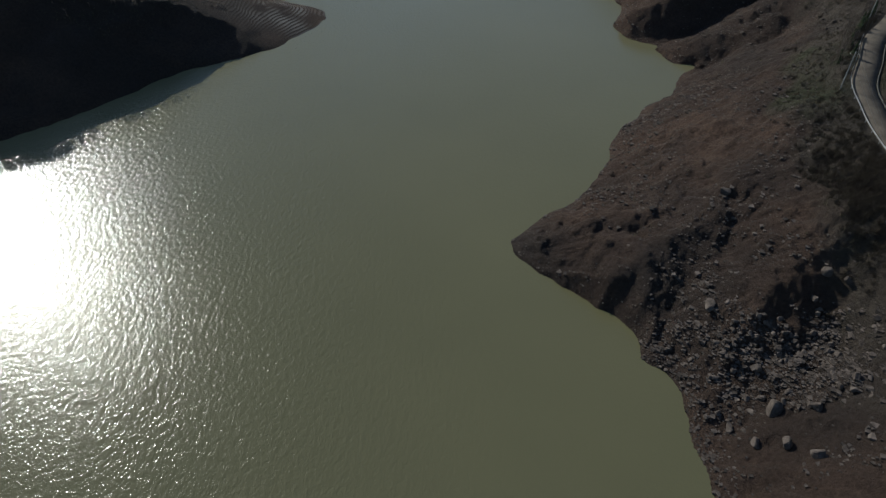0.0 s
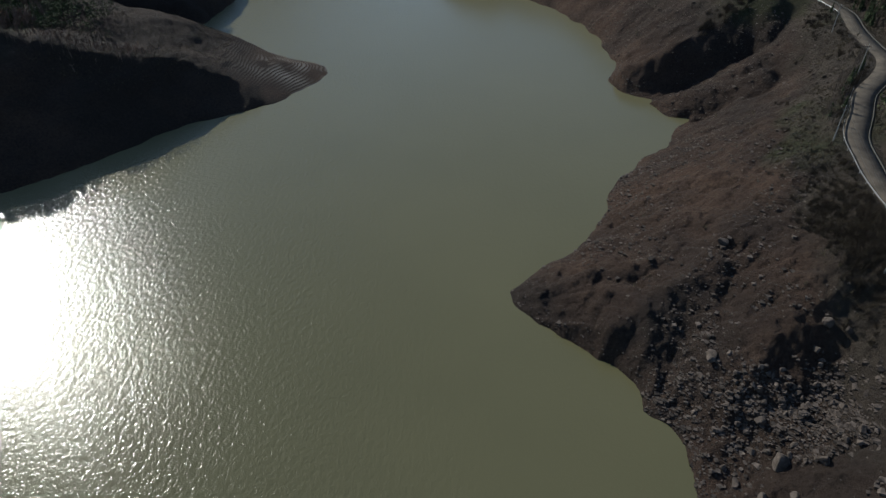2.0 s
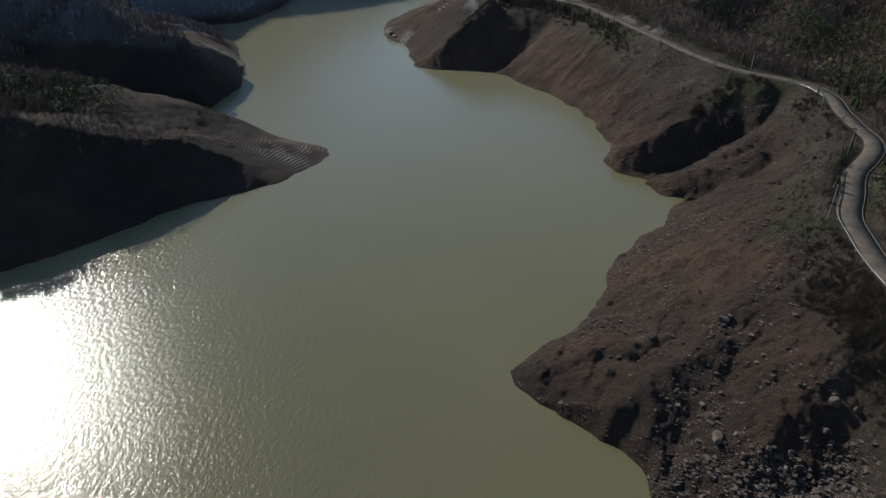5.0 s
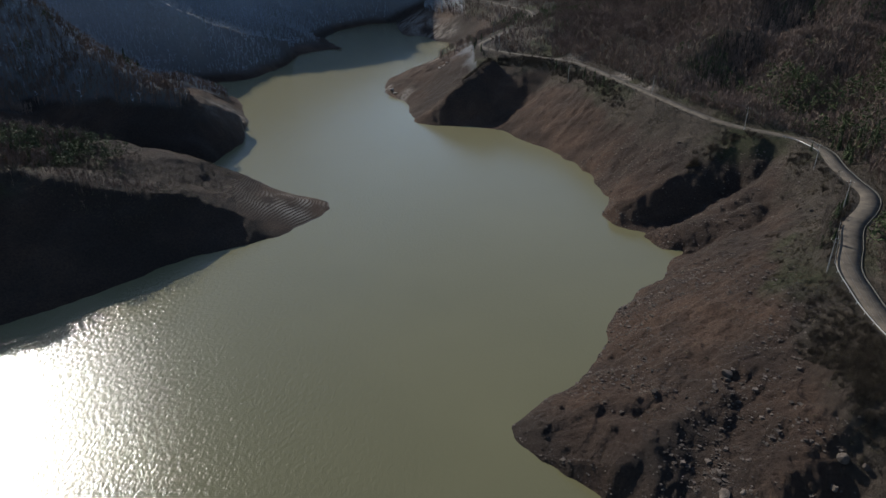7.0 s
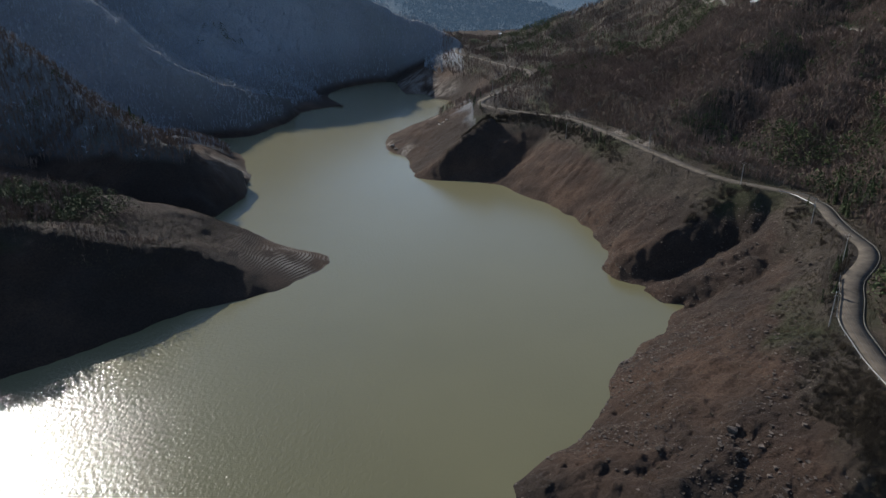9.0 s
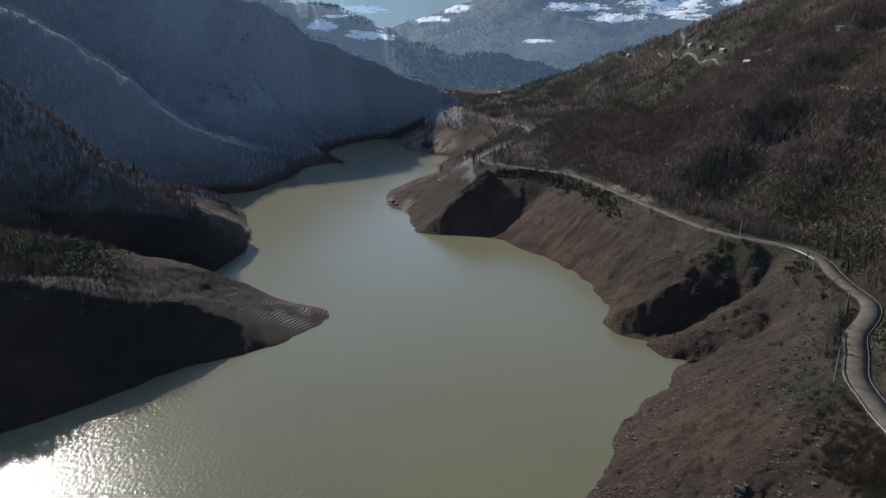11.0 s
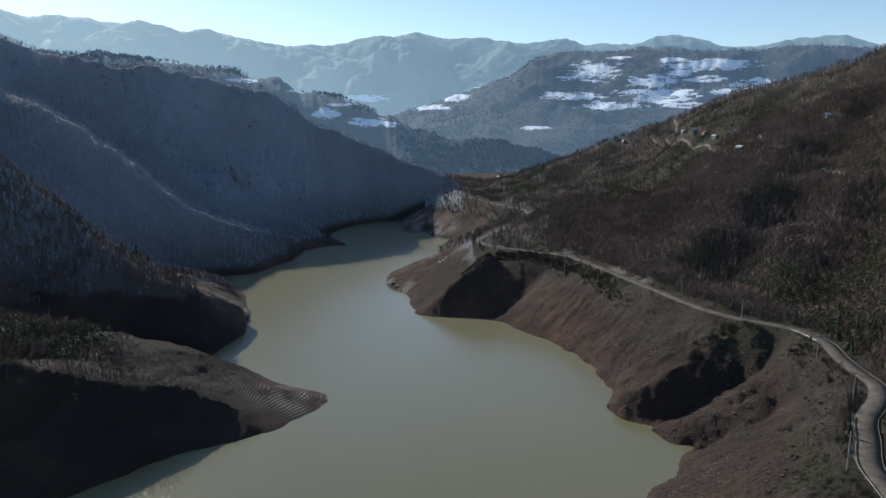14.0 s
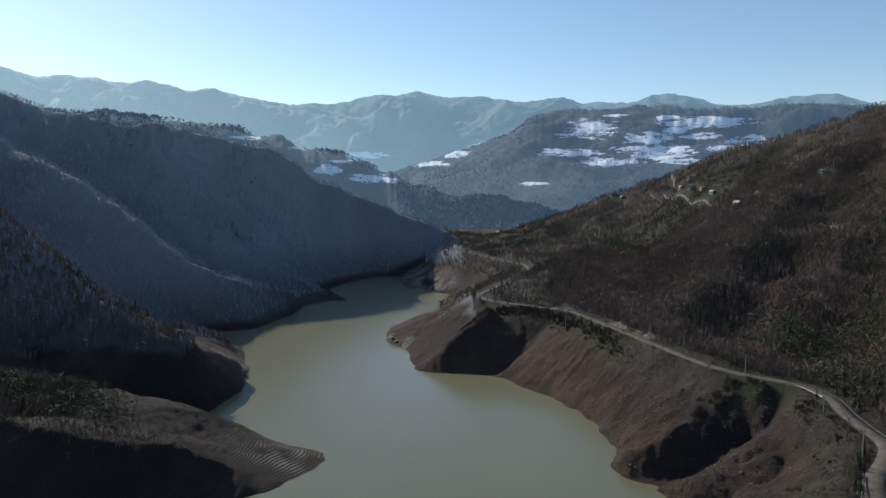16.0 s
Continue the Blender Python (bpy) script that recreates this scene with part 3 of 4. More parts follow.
    ob = sheet(name, np.stack([x.ravel(), y.ravel(), z.ravel()], -1), len(rr), len(a), m, {"snow": snow.ravel(), "haze_glow": haze.ravel()})
    tagged(ob, label, "hills", kind="structure")
    if trees:
        g = np.random.default_rng(seed)
        i, j = g.integers(0, int(120 * peak_at) + 2, trees), g.integers(30, 588, trees)
        u, v = g.uniform(0, 1, trees), g.uniform(0, 1, trees)
        at = []
        for q in (x, y, z, snow):
            at.append(q[i, j] * (1 - u) * (1 - v) + q[i + 1, j] * u * (1 - v) + q[i, j + 1] * (1 - u) * v + q[i + 1, j + 1] * u * v)
        at = np.stack(at, -1)
        wood = fbm(at[:, 0], at[:, 1] * 0.5, 120, 4, seed + 9) + 0.75 - 0.85 * np.clip(at[:, 3], 0, 1)
        at = at[wood > g.uniform(0, 1.0, trees), :3]
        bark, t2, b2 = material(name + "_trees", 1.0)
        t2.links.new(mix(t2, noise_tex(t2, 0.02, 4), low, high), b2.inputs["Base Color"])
        # the trees glow too, with the same painted haze
        b2.inputs["Emission Color"].default_value = (*(0.9 * p + 0.05 * q for p, q in zip(*haze_glow)), 1)
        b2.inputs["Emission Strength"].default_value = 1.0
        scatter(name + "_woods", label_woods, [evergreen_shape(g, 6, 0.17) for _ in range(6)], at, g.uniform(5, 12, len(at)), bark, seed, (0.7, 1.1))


def crest_table(r, *pairs):
    return [(a, EYE + r * math.tan(radians(e))) for a, e in pairs]


MOUNTAIN_SNOW = [(-6.4, 2.4, 1.93, 0.24), (4.6, 2.88, 0.68, 0.14), (3.6, 3.21, 0.97, 0.19)]
SNOW_HILL = [(12.3, 4.52, 1.69, 0.68), (10.7, 2.61, 2.42, 0.29), (13.9, 1.79, 2.42, 0.29), (15.2, 2.92, 1.45, 0.24), (17.0, 3.67, 1.84, 0.43), (17.7, 2.53, 2.32, 0.53), (21.2, 4.88, 2.9, 0.39), (24.1, 3.37, 1.55, 0.34),
             (20.0, 1.82, 1.93, 0.24), (14.3, 5.53, 0.97, 0.14), (18.2, 5.28, 0.87, 0.19), (20.8, 3.8, 1.45, 0.24), (19.1, 4.29, 0.97, 0.29), (22.9, 2.79, 1.45, 0.24), (-1.2, 1.7, 1.45, 0.24),
             (0.8, 2.56, 1.35, 0.29), (7.7, 0.03, 1.06, 0.14), (10.2, 4.09, 0.77, 0.19)]
SNOW_RIDGE = [(-17.7, 4.77, 1.64, 0.19), (-16.2, 3.68, 1.45, 0.19), (-9.7, 1.12, 1.16, 0.39), (-6.4, 0.46, 1.84, 0.39), (-4.4, 0.27, 0.68, 0.24), (-11.3, 2.97, 1.06, 0.14), (2.9, -0.87, 1.35, 0.29), (-8.3, 1.92, 0.97, 0.19)]
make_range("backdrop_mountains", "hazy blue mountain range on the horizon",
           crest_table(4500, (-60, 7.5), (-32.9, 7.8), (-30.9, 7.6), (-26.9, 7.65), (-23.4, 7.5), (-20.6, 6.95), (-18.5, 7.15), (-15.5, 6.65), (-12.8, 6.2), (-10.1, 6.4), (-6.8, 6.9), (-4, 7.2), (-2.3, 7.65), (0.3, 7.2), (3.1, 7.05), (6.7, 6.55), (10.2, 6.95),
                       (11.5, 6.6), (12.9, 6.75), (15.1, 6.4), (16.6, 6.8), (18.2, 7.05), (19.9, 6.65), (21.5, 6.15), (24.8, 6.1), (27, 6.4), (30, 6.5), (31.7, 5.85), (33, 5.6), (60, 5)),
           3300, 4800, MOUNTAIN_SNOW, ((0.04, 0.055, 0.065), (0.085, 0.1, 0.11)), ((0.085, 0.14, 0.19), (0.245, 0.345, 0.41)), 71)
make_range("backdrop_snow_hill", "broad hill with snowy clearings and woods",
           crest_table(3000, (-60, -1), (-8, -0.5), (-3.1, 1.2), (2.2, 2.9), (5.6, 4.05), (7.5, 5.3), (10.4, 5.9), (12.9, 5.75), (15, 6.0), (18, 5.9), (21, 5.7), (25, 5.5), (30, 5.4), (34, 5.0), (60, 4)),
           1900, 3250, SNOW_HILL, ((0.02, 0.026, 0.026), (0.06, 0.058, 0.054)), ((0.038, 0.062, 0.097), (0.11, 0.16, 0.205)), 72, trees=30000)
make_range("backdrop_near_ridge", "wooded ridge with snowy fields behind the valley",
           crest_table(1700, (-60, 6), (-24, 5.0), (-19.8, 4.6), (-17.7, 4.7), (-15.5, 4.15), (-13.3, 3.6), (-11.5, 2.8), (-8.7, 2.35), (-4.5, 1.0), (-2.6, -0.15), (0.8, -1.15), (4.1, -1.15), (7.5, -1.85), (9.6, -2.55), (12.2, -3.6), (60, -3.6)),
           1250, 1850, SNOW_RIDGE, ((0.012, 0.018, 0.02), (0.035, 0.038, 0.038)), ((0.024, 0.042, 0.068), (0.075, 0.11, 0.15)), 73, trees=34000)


# ---- woods on the slopes ----
HOUSES = [(206, 806), (211, 792), (235, 779), (248, 746), (243, 688), (243, 660), (249, 646), (247, 617), (252, 599), (256, 543), (293, 521), (226, 516)]
TRACKS = [[(271, 799), (262, 770), (255, 744), (244, 716)], [(232, 756), (235, 711), (233, 675), (237, 647), (238, 607), (235, 575), (218, 515)], [(249, 443), (249, 426), (244, 405), (252, 396), (262, 385), (275, 365)]]


def clear_of(x, y):
    """Places away from the hamlet's houses and tracks."""
    ok = np.ones(len(x), bool)
    for line_ in TRACKS:
        ok &= to_line(x, y, line_)[0] > 3
    for hx, hy in HOUSES:
        ok &= np.hypot(x - hx, y - hy + 2) > 6.5
    return ok


def woods_places(n, seed, reach=(-44, 44), deep=1130):
    """Random places on the wooded slopes that face the water, denser close by."""
    rng = np.random.default_rng(seed)
    a = np.radians(rng.uniform(*reach, n))
    r = np.sqrt(rng.uniform(120**2, deep**2, n))
    x, y = r * np.sin(a), r * np.cos(a)
    z, d, droad, up = lay_of_land(x, y)
    line_z = 24 + 4 * fbm(x, y, 18, 3, 60)
    plateau = (y < 300) & (x > -138)
    ok = (d > 4) & (droad > 5.5) & ~(plateau & (x < 0)) & np.where((x > -60) & (y < 448), up, z > np.where((x < -60) & (y > 400), 4, np.where((x > -20) & (y > 447), 17, line_z))) & clear_of(x, y)
    return x[ok], y[ok], z[ok], d[ok], r[ok]


wx_, wy_, wz_, wd_, wr_ = woods_places(94000, 3)
rng = np.random.default_rng(8)
clump = 0.75 * np.exp(-(((wx_ - 240) / 60) ** 2 + ((wy_ - 420) / 90) ** 2)) + 0.6 * np.exp(-(((wx_ + 160) / 24) ** 2 + ((wy_ - 240) / 14) ** 2)) + fbm(wx_, wy_, 90, 4, 40) + 0.5 * fbm(wx_, wy_, 22, 2, 44)
is_green = clump + rng.normal(0, 0.25, len(wx_)) - 0.35 * (wx_ < -60) * (wy_ > 300) > 0.66
tall = rng.uniform(4.5, 8.5, len(wx_)) * (1 + 0.2 * fbm(wx_, wy_, 40, 2, 41))
gr = rng.normal(0, 1, (900, 2)) * (18, 9) + (-166, 240)
gr = gr[np.hypot(gr[:, 0] + 146, gr[:, 1] - 242) > 5]
gzz, gdd, _, _ = lay_of_land(gr[:, 0], gr[:, 1])
gr, gzz = gr[gdd > 14], gzz[gdd > 14]
wx_, wy_, wz_ = np.r_[wx_, gr[:, 0]], np.r_[wy_, gr[:, 1]], np.r_[wz_, gzz]
is_green, tall = np.r_[is_green, np.ones(len(gr), bool)], np.r_[tall, rng.uniform(3, 6.5, len(gr))]
places = np.column_stack([wx_, wy_, wz_])
# left slopes, whose woods get the twigs with haze in their colour
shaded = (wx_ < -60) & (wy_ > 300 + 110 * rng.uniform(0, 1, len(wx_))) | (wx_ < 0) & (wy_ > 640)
grove = np.arange(len(wx_)) >= len(wx_) - len(gr)
near_side = woods_places(42000, 33, (9, 44), 640)
left_side = woods_places(20000, 34, (-44, -10), 480)
brow = SHOULDER[rng.integers(np.argmax(SHOULDER[:, 0] < -100), len(SHOULDER) - 3, 300), :2] + rng.normal(0, 3.0, (300, 2)) + (-1.5, 2.5)
brow = np.column_stack([brow, lay_of_land(brow[:, 0], brow[:, 1])[0]])
extra = np.vstack([np.column_stack(near_side[:3]), np.column_stack(left_side[:3]), brow])
plain = ~is_green & ~shaded
scatter("bare_woods", "leafless brown winter woods on the hillsides", [bare_tree_shape(rng) for _ in range(7)], np.vstack([places[plain], extra]), np.r_[tall[plain], np.r_[rng.uniform(3.0, 7.5, len(extra) - len(brow)), rng.uniform(2.0, 4.5, len(brow))]], BARE, 4)
scatter("evergreen_woods", "dark evergreen trees scattered through the woods", [evergreen_shape(rng) for _ in range(5)], places[is_green & ~grove], tall[is_green & ~grove] * 0.9, GREEN, 5)
scatter("evergreen_grove", "dense low evergreen grove on the spit", [evergreen_shape(rng, 90, 0.038) for _ in range(5)], places[grove], tall[grove] * 0.9, GREEN, 7, (1.0, 1.6))
# more woods on the left slopes, also in the haze-paled twig colour
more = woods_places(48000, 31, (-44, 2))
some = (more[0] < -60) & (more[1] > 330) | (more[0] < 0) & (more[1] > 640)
hazed = np.vstack([places[~is_green & shaded], np.column_stack(more[:3])[some]])
scatter("rimed_woods", "dense leafless woods on the left slopes, haze painted into their pale grey", [bare_tree_shape(rng, 6) for _ in range(7)], hazed, rng.uniform(3.5, 6.5, len(hazed)), HAZE_TWIGS, 6)


# ---- things ----
CONCRETE = grained("weathered_concrete", (0.2, 0.19, 0.175), (0.34, 0.325, 0.3), 1.2, 0.9, 0.01)
DARK_CONCRETE = grained("mossy_dark_concrete", (0.06, 0.058, 0.05), (0.13, 0.125, 0.11), 1.2, 0.9, 0.01)
STEEL = grained("galvanised_steel", (0.42, 0.43, 0.44), (0.6, 0.61, 0.62), 2.0, 0.45, 0, metal=0.7)
POLE = grained("grey_weathered_pole", (0.26, 0.25, 0.235), (0.4, 0.39, 0.37), 1.5, 0.85, 0.01)
CERAMIC = grained("white_ceramic", (0.6, 0.6, 0.58), (0.75, 0.75, 0.72), 5.0, 0.3, 0)
WIRE = grained("aluminium_wire", (0.1, 0.1, 0.1), (0.2, 0.2, 0.2), 3.0, 0.5, 0, metal=0.6)
BARK = grained("grey_brown_bark", (0.09, 0.072, 0.058), (0.2, 0.17, 0.14), 1.5, 0.95, 0.03)
TWIGS = grained("fine_winter_twigs", (0.1, 0.078, 0.06), (0.19, 0.15, 0.12), 0.4, 0.95, 0, island=0.6)
NEEDLES = grained("dark_green_needles", (0.022, 0.035, 0.014), (0.06, 0.078, 0.03), 0.5, 0.85, 0, island=0.6)
SCRUB = grained("dry_olive_scrub", (0.075, 0.062, 0.042), (0.15, 0.125, 0.08), 0.12, 0.95, 0, island=0.8)
BRUSH = grained("dark_brown_brush", (0.052, 0.041, 0.03), (0.115, 0.09, 0.064), 0.2, 0.95, 0, island=0.7)
STONE = grained("grey_fallen_stone", (0.045, 0.036, 0.03), (0.17, 0.137, 0.115), 0.6, 0.9, 0.05, island=0.7)
PALE_STONE = grained("pale_bedrock", (0.17, 0.15, 0.13), (0.36, 0.32, 0.28), 0.5, 0.9, 0.08)
WHITEWASH = grained("whitewashed_render", (0.22, 0.21, 0.195), (0.36, 0.345, 0.32), 0.6, 0.85, 0.01)
TILE = grained("red_clay_roof_tiles", (0.14, 0.055, 0.035), (0.26, 0.11, 0.07), 1.2, 0.85, 0.03)
SNOWY = grained("snow_on_roof", (0.32, 0.33, 0.345), (0.5, 0.51, 0.53), 0.8, 0.7, 0.02)
GLASS = grained("dark_window_glass", (0.02, 0.025, 0.03), (0.04, 0.045, 0.05), 1.0, 0.1, 0)
WOOD = grained("brown_wood", (0.08, 0.05, 0.03), (0.16, 0.1, 0.06), 2.0, 0.8, 0.01)
GRAVEL = grained("pale_gravel_track", (0.15, 0.135, 0.115), (0.28, 0.255, 0.22), 0.3, 0.95, 0.03)


def part(name, bm, mat, parent=None, label=""):
    """Links a bmesh as one mesh object, under a thing or part if one is given."""
    me = bpy.data.meshes.new(name)
    bm.to_mesh(me)
    bm.free()
    me.materials.append(mat)
    ob = new(name, me)
    ob.parent = parent
    return tagged(ob, label)


def mesh_part(name, v, f_, mat, parent=None, label="", smooth=False):
    me = bpy.data.meshes.new(name)
    fill_mesh(me, np.asarray(v, float), np.asarray(f_, int), smooth)
    me.materials.append(mat)
    ob = new(name, me)
    ob.parent = parent
    return tagged(ob, label)


def tube(bm, p, q, r0, r1, sides=7):
    """A tapered round bar from p to q."""
    p, q = Vector(p), Vector(q)
    m = Matrix.Translation((p + q) / 2) @ (q - p).to_track_quat("Z", "Y").to_matrix().to_4x4()
    bmesh.ops.create_cone(bm, cap_ends=True, segments=sides, radius1=r0, radius2=r1, depth=(q - p).length, matrix=m)


def box(bm, x0, x1, y0, y1, z0, z1, bevel=0.0):
    m = Matrix.Translation(((x0 + x1) / 2, (y0 + y1) / 2, (z0 + z1) / 2)) @ Matrix.Diagonal((x1 - x0, y1 - y0, z1 - z0, 1))
    g = bmesh.ops.create_cube(bm, size=1, matrix=m)
    if bevel:
        edges = list({e for v in g["verts"] for e in v.link_edges})
        bmesh.ops.bevel(bm, geom=edges, offset=bevel, segments=1, affect="EDGES")


def empty(name, m):
    ob = new(name)
    ob.matrix_world = m
    return ob


def on_ground(x, y, sink=0.0):
    z, _, _, _ = lay_of_land(np.array([x]), np.array([y]))
    return float(z[0]) - sink


# kerb and guardrail beside the road
def road_strip(lo, hi, offsets, ups):
    """Vertices of a strip that runs beside the road between two values of y on its outward stretch."""
    sel = (line[:, 1] > lo) & (line[:, 1] < hi)
    rows = [np.column_stack([line[sel, :2] + side[sel] * o, line[sel, 2] + u]) for o, u in zip(offsets, ups)]
    return np.stack(rows, 1).reshape(-1, 3), int(sel.sum())


kv, kn = road_strip(60, 246, (-2.72, -2.72, -2.95, -2.95), (0.0, 0.28, 0.28, -0.2))
tagged(sheet("kerb", kv, kn, 4, DARK_CONCRETE), "low grey concrete kerb wall along the uphill road edge", "kerb", kind="structure")


def guardrail(lo, hi):
    v, n = road_strip(lo, hi, (2.95,), (0.0,))
    top = empty("guardrail", Matrix.Translation(v[0]))
    base = Vector(v[0])
    rv_, rn = road_strip(lo, hi, (2.9, 2.86, 2.9, 2.86, 2.9, 2.94), (0.82, 0.74, 0.66, 0.58, 0.5, 0.66))
    i = (np.arange(rn - 1)[:, None] * 6 + np.arange(5)[None]).ravel()
    mesh_part("rail", rv_ - np.array(base), np.stack([i, i + 1, i + 7, i + 6], -1), STEEL, top, "pale galvanised steel rail")
    bm = bmesh.new()
    box(bm, -0.06, 0.06, -0.06, 0.06, -0.5, 0.86, 0.012)
    me = bpy.data.meshes.new("post")
    bm.to_mesh(me)
    bm.free()
    me.materials.append(STEEL)
    walked, last = 9.0, None
    for p in v:
        if last is not None:
            walked += np.linalg.norm(p - last)
        last = p
        if walked >= 4.0:
            walked = 0.0
            ob = new("post", me)
            ob.parent = top
            ob.location = Vector(p) - base
    return tagged(top, "pale steel guardrail along the lakeside road edge", "guardrail", "guardrails")


for lo, hi in ((62, 166), (226, 249)):
    guardrail(lo, hi)


# power poles and their wires
def power_pole():
    top = empty("power_pole", Matrix())
    bm = bmesh.new()
    tube(bm, (0, 0, -1.2), (0, 0, 9.0), 0.17, 0.1, 10)
    part("shaft", bm, POLE, top)
    bm = bmesh.new()
    box(bm, -0.95, 0.95, -0.06, 0.06, 8.45, 8.6, 0.01)
    part("crossarm", bm, WOOD, top, "dark crossarm")
    bm = bmesh.new()
    tube(bm, (-0.55, 0.05, 8.45), (0, 0.1, 7.8), 0.02, 0.02, 5)
    tube(bm, (0.55, 0.05, 8.45), (0, 0.1, 7.8), 0.02, 0.02, 5)
    part("brace", bm, STEEL, top)
    for x in (-0.85, 0.0, 0.85):
        bm = bmesh.new()
        z = 8.6 if x else 9.0
        tube(bm, (x, 0, z), (x, 0, z + 0.1), 0.03, 0.06, 8)
        tube(bm, (x, 0, z + 0.1), (x, 0, z + 0.24), 0.075, 0.045, 8)
        part("insulator", bm, CERAMIC, top, "white insulator")
    return tagged(top, "grey roadside power pole with short crossarm", "power pole", "power poles")


POLES = [(82, 96), (91, 139.5), (115.8, 178.5), (126.2, 216), (118.4, 256.5), (98.1, 313.8), (68.2, 367), (34.9, 426.2), (36, 494), (64, 640)]
first_pole = power_pole()
heads = []
for k, (px, py) in enumerate(POLES):
    a, b_ = POLES[max(k - 1, 0)], POLES[min(k + 1, len(POLES) - 1)]
    turn = math.degrees(math.atan2(-(b_[0] - a[0]), b_[1] - a[1]))
    m = pose(px, py, on_ground(px, py, 0.1), random.uniform(-1.5, 1.5), random.uniform(-1.5, 1.5), turn)
    if k == 0:
        first_pole.matrix_world = m
    else:
        copy_thing(first_pole, m)
    heads.append([m @ Vector((x, 0, 8.84 if x else 9.24)) for x in (-0.85, 0.0, 0.85)])
wires = empty("power_line", Matrix.Translation(heads[0][1]))
for k in range(3):
    v, f_ = [], []
    for a, b_ in zip(heads[:-1], heads[1:]):
        for n in range(9):
            u = n / 9
            p = a[k].lerp(b_[k], u) - Vector((0, 0, 3.2 * u * (1 - u))) - heads[0][1]
            for q in ((0.02, 0, 0), (-0.012, 0.0, 0.018), (-0.012, 0, -0.018)):
                v.append(p + Vector(q))
    n = len(v) // 3
    for i in range(n - 1):
        for j in range(3):
            f_.append((3 * i + j, 3 * i + (j + 1) % 3, 3 * i + 3 + (j + 1) % 3, 3 * i + 3 + j))
    mesh_part("wire", [tuple(p) for p in v], f_, WIRE, wires)
tagged(wires, "thin sagging wires between the power poles", "power line")


# trees near the road and on the spit
def bare_tree(seed, height):
    """A leafless tree: forked trunk and limbs, and a crown of fine twigs."""
    r = np.random.default_rng(seed)
    top = empty("bare_tree", Matrix())
    bm = bmesh.new()
    lean = Vector((r.normal() * 0.05, r.normal() * 0.05, 1)).normalized()
    tube(bm, (0, 0, -0.5), lean * height * 0.45, 0.022 * height, 0.014 * height, 7)
    tube(bm, lean * height * 0.44, lean * height * 0.85, 0.014 * height, 0.004 * height, 6)
    ends = []
    for k in range(9):
        a, h, ln = k * 2.4 + r.uniform(-0.4, 0.4), height * r.uniform(0.3, 0.7), height * r.uniform(0.18, 0.32)
        p = lean * h
        q = p + Vector((math.cos(a) * 0.7, math.sin(a) * 0.7, r.uniform(0.5, 0.9))).normalized() * ln
        tube(bm, p, q, 0.007 * height, 0.002 * height, 5)
        ends.append((p, q))
    ends.append((lean * height * 0.6, lean * height * 0.88))
    part("trunk", bm, BARK, top)
    v, f_ = [], []
    for p, q in ends:
        for k in range(26):
            u = r.uniform(0.3, 1.0)
            s0 = p.lerp(q, u)
            e = s0 + Vector((r.normal(), r.normal(), abs(r.normal()) * 0.9 + 0.15)).normalized() * height * r.uniform(0.06, 0.17)
            w = (e - s0).cross(Vector(r.normal(size=3))).normalized() * 0.0035 * height
            v += [tuple(s0 - w), tuple(s0 + w), tuple(e)]
            f_.append((len(v) - 3, len(v) - 2, len(v) - 1))
    mesh_part("crown", v, f_, TWIGS, top, "grey-brown leafless twigs")
    return tagged(top, "leafless grey-brown tree beside the road", "tree", "roadside trees")


def conifer(seed, height, girth=0.2):
    """A dark conifer: straight trunk and drooping ragged boughs."""
    r = np.random.default_rng(seed)
    top = empty("conifer", Matrix())
    bm = bmesh.new()
    tube(bm, (0, 0, -0.5), (0, 0, height * 0.95), 0.02 * height, 0.004 * height, 7)
    part("trunk", bm, BARK, top)
    v, f_ = [], []
    for k in range(13):
        z0 = height * (0.08 + 0.86 * k / 13)
        rad_ = height * girth * (1 - (k / 13.5)) ** 0.8
        for j in range(11):
            a = 2 * math.pi * (j + 0.5 * (k % 2)) / 11 + r.uniform(-0.3, 0.3)
            rr = rad_ * r.uniform(0.6, 1.2)
            tip = (math.cos(a) * rr, math.sin(a) * rr, z0 - height * 0.03 + r.uniform(-0.05, 0.05) * height)
            for sgn in (-1, 1):
                b2 = a + sgn * 0.4
                v += [(0, 0, z0 + height * 0.07), tip, (math.cos(b2) * rr * 0.55, math.sin(b2) * rr * 0.55, z0 + height * r.uniform(-0.02, 0.03))]
                f_.append((len(v) - 3, len(v) - 2, len(v) - 1))
    mesh_part("crown", v, f_, NEEDLES, top, "dense dark green boughs")
    return tagged(top, "dark green conifer on the slope", "tree", "conifers")


tree_kinds = [bare_tree(20 + k, h) for k, h in enumerate((7.5, 9.0, 6.0, 8.2))]
conifer_kinds = [conifer(40 + k, h, g) for k, (h, g) in enumerate(((6.0, 0.17), (7.5, 0.2), (4.2, 0.16)))]


def plant(kinds, spots, seed, low=0.75, high=1.25):
    r = np.random.default_rng(seed)
    xs, ys = np.array([p[0] for p in spots], float), np.array([p[1] for p in spots], float)
    zs, ds, roads, _ = lay_of_land(xs, ys)
    for k, (x, y, z, d, dr) in enumerate(zip(xs, ys, zs, ds, roads)):
        if d < 2 or dr < 3.6:
            continue
        kind = kinds[k % len(kinds)]
        m = pose(x, y, z - 0.1, r.normal() * 2, r.normal() * 2, r.uniform(0, 360)) @ Matrix.Scale(r.uniform(low, high), 4)
        if not kind.get("stands"):
            kind["stands"] = 1
            kind.matrix_world = m
        else:
            ob = copy_thing(kind, Matrix())
            ob.matrix_basis = m


